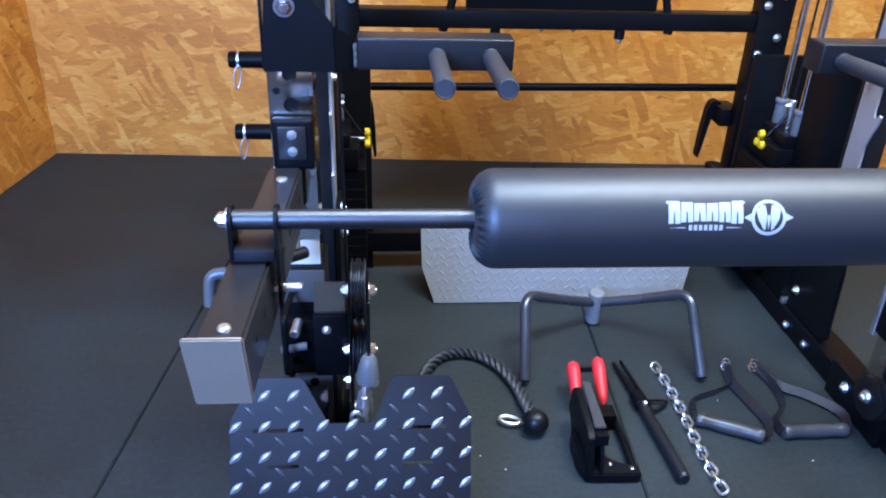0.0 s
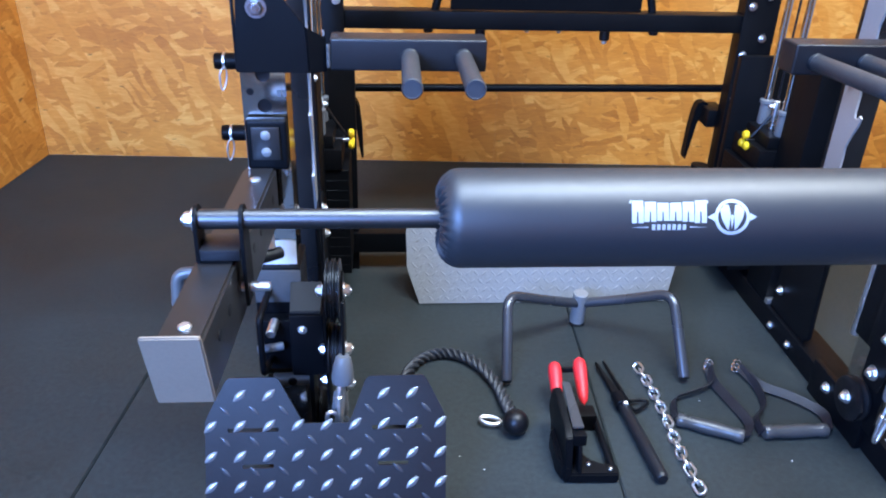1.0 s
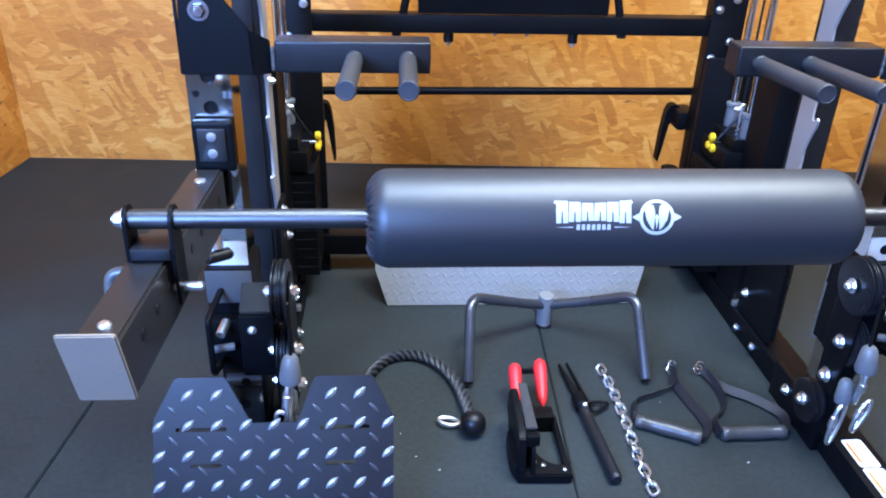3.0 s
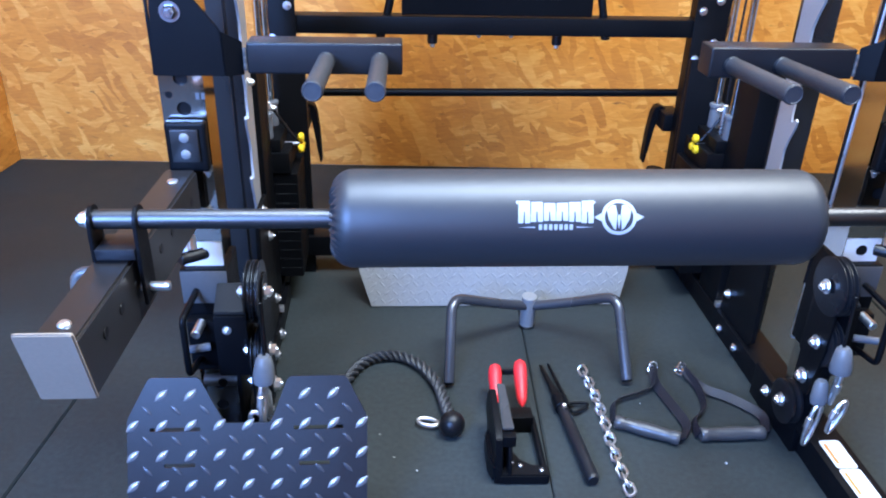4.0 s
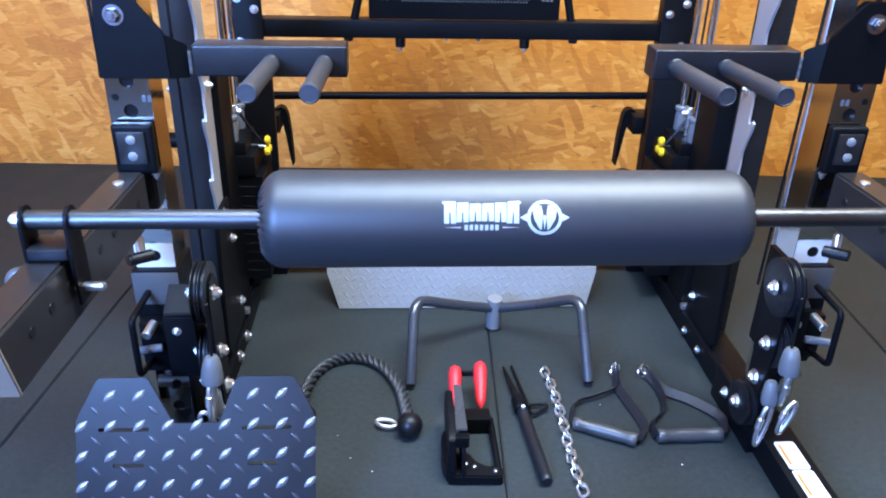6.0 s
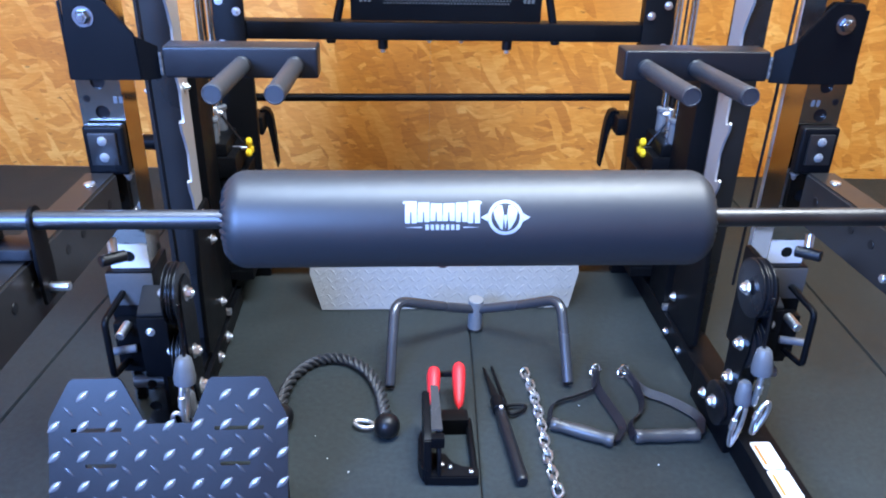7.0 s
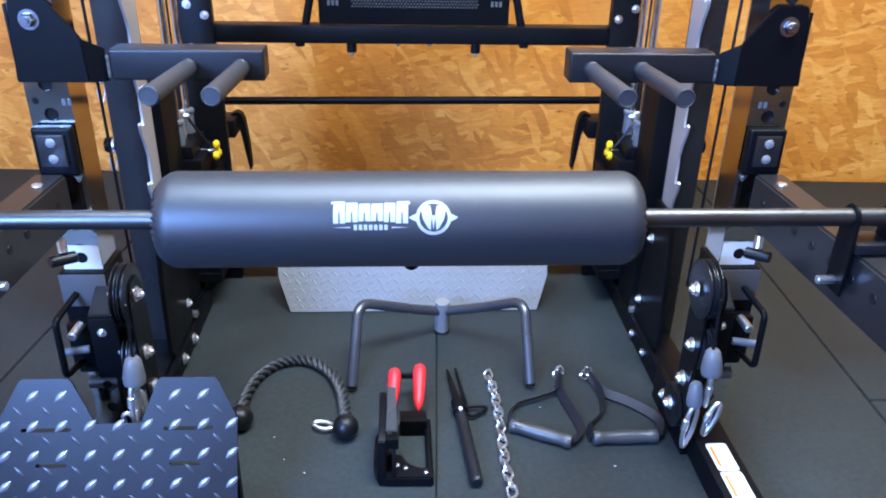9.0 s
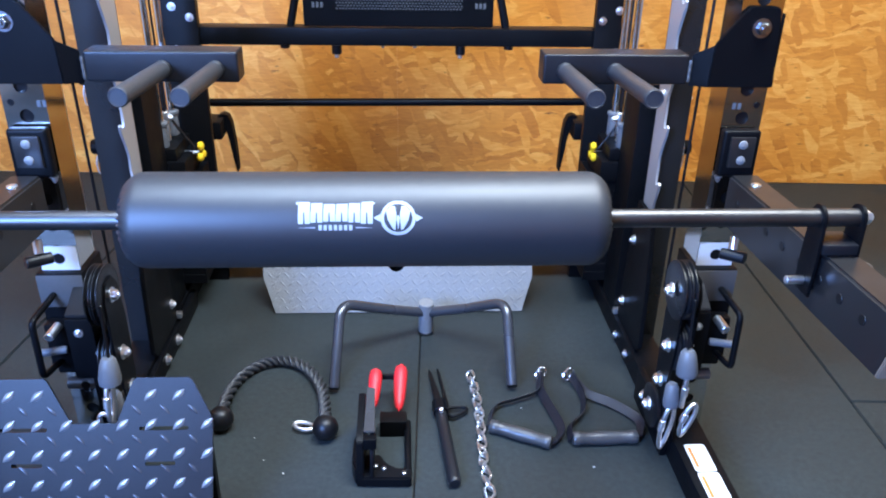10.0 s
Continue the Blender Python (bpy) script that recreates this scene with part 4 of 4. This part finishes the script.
# ---- pale tread plate at the back of the rack ----
bm = bmesh.new()
back = [(0.132, 0.0), (0.800, 0.0), (0.830, 0.085), (0.830, 0.175), (0.822, 0.185), (0.107, 0.185), (0.098, 0.175), (0.100, 0.085)]
hole = [(0.458 + 0.024 * math.cos(2 * math.pi * k / 20), 0.122 + 0.024 * math.sin(2 * math.pi * k / 20)) for k in range(20)]
edges = []
for loop in (back, hole):
    vs = [bm.verts.new((x, 1.748 + 0.5 * z, z)) for x, z in loop]
    edges += [bm.edges.new((vs[k], vs[(k + 1) % len(vs)])) for k in range(len(vs))]
bmesh.ops.triangle_fill(bm, edges=edges, use_beauty=True)
r = bmesh.ops.extrude_face_region(bm, geom=bm.faces[:])
bmesh.ops.translate(bm, verts=[g for g in r["geom"] if isinstance(g, bmesh.types.BMVert)], vec=Vector((0, 0.005, -0.0025)))
bmesh.ops.translate(bm, verts=bm.verts, vec=Vector((0, 0, 0.003)))
step = thing("footboard", (CX, 1.78, 0), "silver-grey tread footboard leaning at the back of the rack", "footboard")
sh = part("tread_sheet", bm, MAT_LIGHTPLATE, step)
part("footboard_rib", box(0.13, 0.80, 1.846, 1.866, 0.0, 0.16, 0.002), MAT_BLACK, step)
tiny = raised_bar(0.020, 0.0055, 0.0012)
tiny.materials[0] = MAT_LIGHTPLATE
lean = Matrix(((1, 0, 0), (0, 0.4472, -0.8944), (0, 0.8944, 0.4472))).to_4x4()
n_back = Vector((0, -0.8944, 0.4472))
for row in range(9):
    for col in range(32):
        z, x = 0.012 + 0.0198 * row, 0.118 + 0.0222 * col + 0.0111 * (row % 2)
        if x > 0.815 or (z < 0.09 and (x < 0.135 - z * 0.3 or x > 0.80 + z * 0.3)) or (x - 0.458) ** 2 + (z - 0.122) ** 2 < 0.034 ** 2:
            continue
        ob = new("raised_bar", tiny)
        ob.parent = sh
        ob.matrix_local = Matrix.Translation(Vector((x, 1.748 + 0.5 * z, z + 0.003)) + n_back * 0.0002 - OFF[name_key(step)]) @ lean @ pose(0, 0, 0, 0, 0, 45 if (row + col) % 2 else -45)

# ---- loose attachments on the floor ----
rope = thing("triceps_rope", (0.19, 1.4, 0), "black twisted rope attachment with ball ends, lying in an arc", "rope attachment")
path = smooth_path([(0.086, 1.285, 0.020), (0.080, 1.36, 0.016), (0.094, 1.435, 0.014), (0.130, 1.487, 0.014), (0.176, 1.505, 0.014), (0.222, 1.492, 0.014), (0.262, 1.450, 0.014), (0.290, 1.385, 0.014), (0.302, 1.320, 0.016), (0.310, 1.255, 0.024)], 16)
lobes = []
for k in range(24):
    a = 2 * math.pi * k / 24
    rr = 0.0066 + 0.0074 * abs(math.cos(1.5 * a))
    lobes.append((rr * math.cos(a), rr * math.sin(a)))
part("twisted_rope", sweep(path, lobes, twist=0.38), MAT_ROPE, rope)
for c in ((0.086, 1.272), (0.311, 1.236)):
    bm = bmesh.new()
    bmesh.ops.create_uvsphere(bm, u_segments=28, v_segments=16, radius=0.0275, matrix=Matrix.Translation((c[0], c[1], 0.0275)))
    part("ball_end", bm, MAT_RUBBER, rope, "glossy black rubber ball")
oval = [(0.262 + 0.021 * math.cos(a) * 1.0, 1.262 - 0.012 * math.cos(a) * 0.4 + 0.0115 * math.sin(a), 0.012) for a in [2 * math.pi * k / 24 for k in range(24)]]
part("steel_ring", tube(oval, 0.0040, n=8, closed=True), MAT_ZINC, rope)

bar_h = thing("row_handle", (0.53, 1.5, 0), "grey bent-tube rowing handle standing on its two grips", "row handle")
for s in (-1, 1):
    pts = [(0.5345, 1.645, 0.062), (0.5345 + s * 0.10, 1.590, 0.106), (0.526 + s * 0.198, 1.530, 0.158), (0.522 + s * 0.206, 1.395, 0.013)]
    part("bent_tube", tube(rounded_corners(pts, 0.038, 8), 0.0125, n=16), MAT_HANDLE, bar_h)
    part("end_plug", rod((0.522 + s * 0.206, 1.3955, 0.0135), (0.522 + s * 0.2061, 1.3925, 0.0105), 0.0118), MAT_RUBBER, bar_h)
part("hub", rod((0.5345, 1.650, 0.006), (0.5345, 1.642, 0.094), 0.0190, n=24), MAT_LIGHTPLATE, bar_h, "pale grey steel hub")
part("hub_foot", rod((0.5345, 1.650, 0.0), (0.5345, 1.650, 0.0062), 0.0205, n=24), MAT_RUBBER, bar_h)

jack = thing("foot_strap_bracket", (0.43, 1.2, 0), "black steel bracket with two red side pads lying on the mat", "bracket")
part("angle_plate", prism([(0.384, y, z) for y, z in ((1.088, 0.0), (1.086, 0.020), (1.104, 0.098), (1.122, 0.106), (1.236, 0.116), (1.252, 0.100), (1.262, 0.050), (1.235, 0.030), (1.215, 0.0))], (0.014, 0, 0), bevel=0.002), MAT_BLACK, jack)
part("angle_plate", prism([(0.410, y, z) for y, z in ((1.088, 0.0), (1.086, 0.020), (1.100, 0.070), (1.122, 0.102), (1.228, 0.110), (1.215, 0.060), (1.170, 0.024), (1.160, 0.0))], (0.007, 0, 0), bevel=0.0015), MAT_BLACK, jack)
part("side_bulge", prism([(0.374, 1.190, 0.0), (0.373, 1.120, 0.0), (0.382, 1.092, 0.0), (0.395, 1.086, 0.0), (0.395, 1.215, 0.0), (0.384, 1.212, 0.0)], (0, 0, 0.040), bevel=0.004), MAT_BLACK, jack)
part("top_bar", prism([(0.398, 1.120, 0.1062), (0.420, 1.120, 0.1062), (0.417, 1.244, 0.1180), (0.401, 1.248, 0.1180)], (0, 0, 0.005), bevel=0.0012), MAT_GRIPGREY, jack, "satin grey flat bar")
part("toe_plate", prism([(0.392, 1.086, 0.0), (0.490, 1.083, 0.0), (0.492, 1.112, 0.0), (0.462, 1.116, 0.0), (0.440, 1.130, 0.0), (0.428, 1.155, 0.0), (0.392, 1.155, 0.0)], (0, 0, 0.024), bevel=0.003), MAT_BLACK, jack)
part("front_lug", box(0.397, 0.423, 1.102, 1.119, 0.080, 0.1045, 0.002), MAT_BLACK, jack)
part("cross_block", box(0.425, 0.482, 1.235, 1.272, 0.0, 0.040, 0.003), MAT_BLACK, jack)
part("thin_rod", rod((0.484, 1.265, 0.016), (0.484, 1.10, 0.014), 0.0070), MAT_BLACK, jack)
part("cap_strip", box(0.418, 0.462, 1.368, 1.376, 0.052, 0.066, 0.003), MAT_RUBBER, jack)
for x, y, z in ((0.436, 1.112, 0.0235), (0.420, 1.120, 0.0235), (0.476, 1.098, 0.0235)):
    part("screw", lathe((x, y, z), (x, y, z + 0.01), [(0, 0.0055), (0.003, 0.005), (0.0045, 0.003)], n=12), MAT_BOLT, jack)
for x, y0, y1, z0, z1 in ((0.412, 1.285, 1.378, 0.036, 0.077), (0.468, 1.278, 1.384, 0.034, 0.084)):
    bm = bmesh.new()
    d = Vector((0.006, y1 - y0, z1 - z0))
    lathe((x - 0.003, y0, z0), Vector((x - 0.003, y0, z0)) + d, [(d.length * t, 0.0150 * (0.66 + 0.45 * t) * math.sqrt(max(0.0, 1 - (2 * t - 1) ** 4)) + 0.0005) for t in [k / 12 for k in range(13)]], bm, 20)
    part("red_pad", bm, MAT_RED, jack, "glossy red plastic pad")

stick = thing("hand_post", (0.56, 1.27, 0), "slim black tube attachment with a ring bracket lying on the mat", "tube attachment")
part("tube_shaft", lathe((0.557, 1.300, 0.0155), (0.575, 1.076, 0.0135), [(0, 0.011), (0.004, 0.0125), (0.215, 0.0135), (0.222, 0.012), (0.2247, 0.010)], n=20), MAT_CHAR, stick)
part("flat_blade", prism([(0.535, 1.462, 0.006), (0.541, 1.458, 0.006), (0.566, 1.312, 0.010), (0.547, 1.312, 0.010)], (0, 0, 0.008), bevel=0.0015), MAT_BLACK, stick)
part("second_blade", prism([(0.556, 1.470, 0.004), (0.560, 1.470, 0.004), (0.578, 1.312, 0.008), (0.570, 1.312, 0.008)], (0, 0, 0.007), bevel=0.001), MAT_BLACK, stick)
part("clamp", rod((0.5545, 1.330, 0.016), (0.5575, 1.293, 0.016), 0.0165), MAT_BLACK, stick)
part("clamp_screw", rod((0.553, 1.285, 0.030), (0.562, 1.285, 0.0305), 0.006), MAT_ZINC, stick)
part("ring_bracket", tube(smooth_path([(0.572, 1.312, 0.012), (0.600, 1.318, 0.012), (0.616, 1.312, 0.012), (0.606, 1.298, 0.012), (0.580, 1.286, 0.012)], 5, closed=True), 0.0042, n=8), MAT_BLACK, stick)

chain = thing("steel_chain", (0.638, 1.26, 0), "short zinc-plated steel chain laid straight on the mat", "chain")
line = smooth_path([(0.632, 1.462, 0.009), (0.641, 1.37, 0.009), (0.642, 1.26, 0.009), (0.638, 1.16, 0.009), (0.641, 1.055, 0.009)], 40)
LINK = []
for k in range(20):
    a = 2 * math.pi * k / 20
    LINK.append((0.0070 * (1 if math.cos(a) > 0 else -1) * (abs(math.cos(a)) > 1e-6) + 0.0088 * math.cos(a), 0.0094 * math.sin(a), 0))
link_mesh = to_mesh("link", tube(LINK, 0.0028, n=7, closed=True), MAT_ZINC)
s, last, count = 0.0, line[0], 0
for p in line[1:]:
    s += (p - last).length
    if s >= 0.0225:
        s = 0.0
        d = (p - last).normalized()
        ob = new("link", link_mesh)
        ob.parent = chain
        ob.matrix_local = Matrix.Translation(p - OFF[name_key(chain)]) @ d.to_track_quat("X", "Z").to_matrix().to_4x4() @ pose(0, 0, 0, 35 + 90 * (count % 2) + random.uniform(-14, 14), 0, random.uniform(-7, 7))
        count += 1
    last = p


def ribbon(pts, width, thick, lean_deg):
    c, s_ = math.cos(radians(lean_deg)), math.sin(radians(lean_deg))
    half, t = width / 2, thick / 2
    sec = [(a * c - b * s_, a * s_ + b * c) for a, b in ((-half, -t), (half, -t), (half, t), (-half, t))]
    return sweep(smooth_path(pts, 6), sec)


def stirrup(name_loc, apex, rings, grip_a, grip_b, left, right):
    ob = thing("stirrup_handle", name_loc, "black webbing stirrup handle with a moulded grey grip", "cable handle", "stirrup handles")
    a, b = Vector(grip_a), Vector(grip_b)
    n = (b - a).length
    part("grip", lathe(a, b, [(0, 0.0125), (0.003, 0.0145), (0.016, 0.0145), (0.020, 0.0125), (n * 0.35, 0.0140), (n * 0.5, 0.0148), (n * 0.65, 0.0140), (n - 0.020, 0.0125), (n - 0.016, 0.0145), (n - 0.003, 0.0145), (n, 0.0125)], n=22), MAT_GRIPGREY, ob)
    part("strap", ribbon([apex] + left + [a - (b - a).normalized() * 0.004], 0.018, 0.0025, 62), MAT_WEB, ob)
    part("strap", ribbon([apex] + right + [b + (b - a).normalized() * 0.004], 0.020, 0.0025, 40), MAT_WEB, ob)
    for k, c in enumerate(rings):
        part("d_ring", tube([(c[0] + 0.0085 * math.cos(q), c[1] + 0.005 * math.sin(q), c[2] + 0.009 * math.sin(q)) for q in [2 * math.pi * j / 18 for j in range(18)]], 0.0028, n=8, closed=True), MAT_CHROME, ob)
    return ob


stirrup((0.74, 1.27, 0), (0.799, 1.432, 0.016), [(0.806, 1.446, 0.013), (0.797, 1.430, 0.014)], (0.662, 1.250, 0.0145), (0.784, 1.190, 0.0145),
        [(0.782, 1.372, 0.013), (0.735, 1.345, 0.013), (0.680, 1.318, 0.013)], [(0.792, 1.375, 0.013), (0.803, 1.310, 0.013), (0.814, 1.235, 0.013)])
stirrup((0.90, 1.27, 0), (0.872, 1.428, 0.016), [(0.873, 1.441, 0.013), (0.862, 1.426, 0.014)], (0.832, 1.202, 0.0145), (0.970, 1.204, 0.0145),
        [(0.884, 1.360, 0.013), (0.872, 1.292, 0.013), (0.836, 1.250, 0.013)], [(0.895, 1.362, 0.013), (0.945, 1.322, 0.013), (0.990, 1.262, 0.013)])

# crumbs and lint on the mats
bm = bmesh.new()
for x, y, r_ in ((0.235, 1.13, 0.0016), (0.190, 1.17, 0.0012), (0.862, 1.13, 0.0018), (0.74, 1.325, 0.0013), (0.30, 1.02, 0.001), (0.70, 1.03, 0.001), (0.16, 1.24, 0.001)):
    bmesh.ops.create_icosphere(bm, subdivisions=1, radius=r_, matrix=Matrix.Translation((x, y, r_ * 0.6)) @ Matrix.Diagonal((1.3, 0.8, 0.6, 1)))
solid("lint", bm, MAT_WHITE, (0.45, 1.15, 0), "tiny pale crumbs scattered on the rubber mat", "lint", kind="stuff")
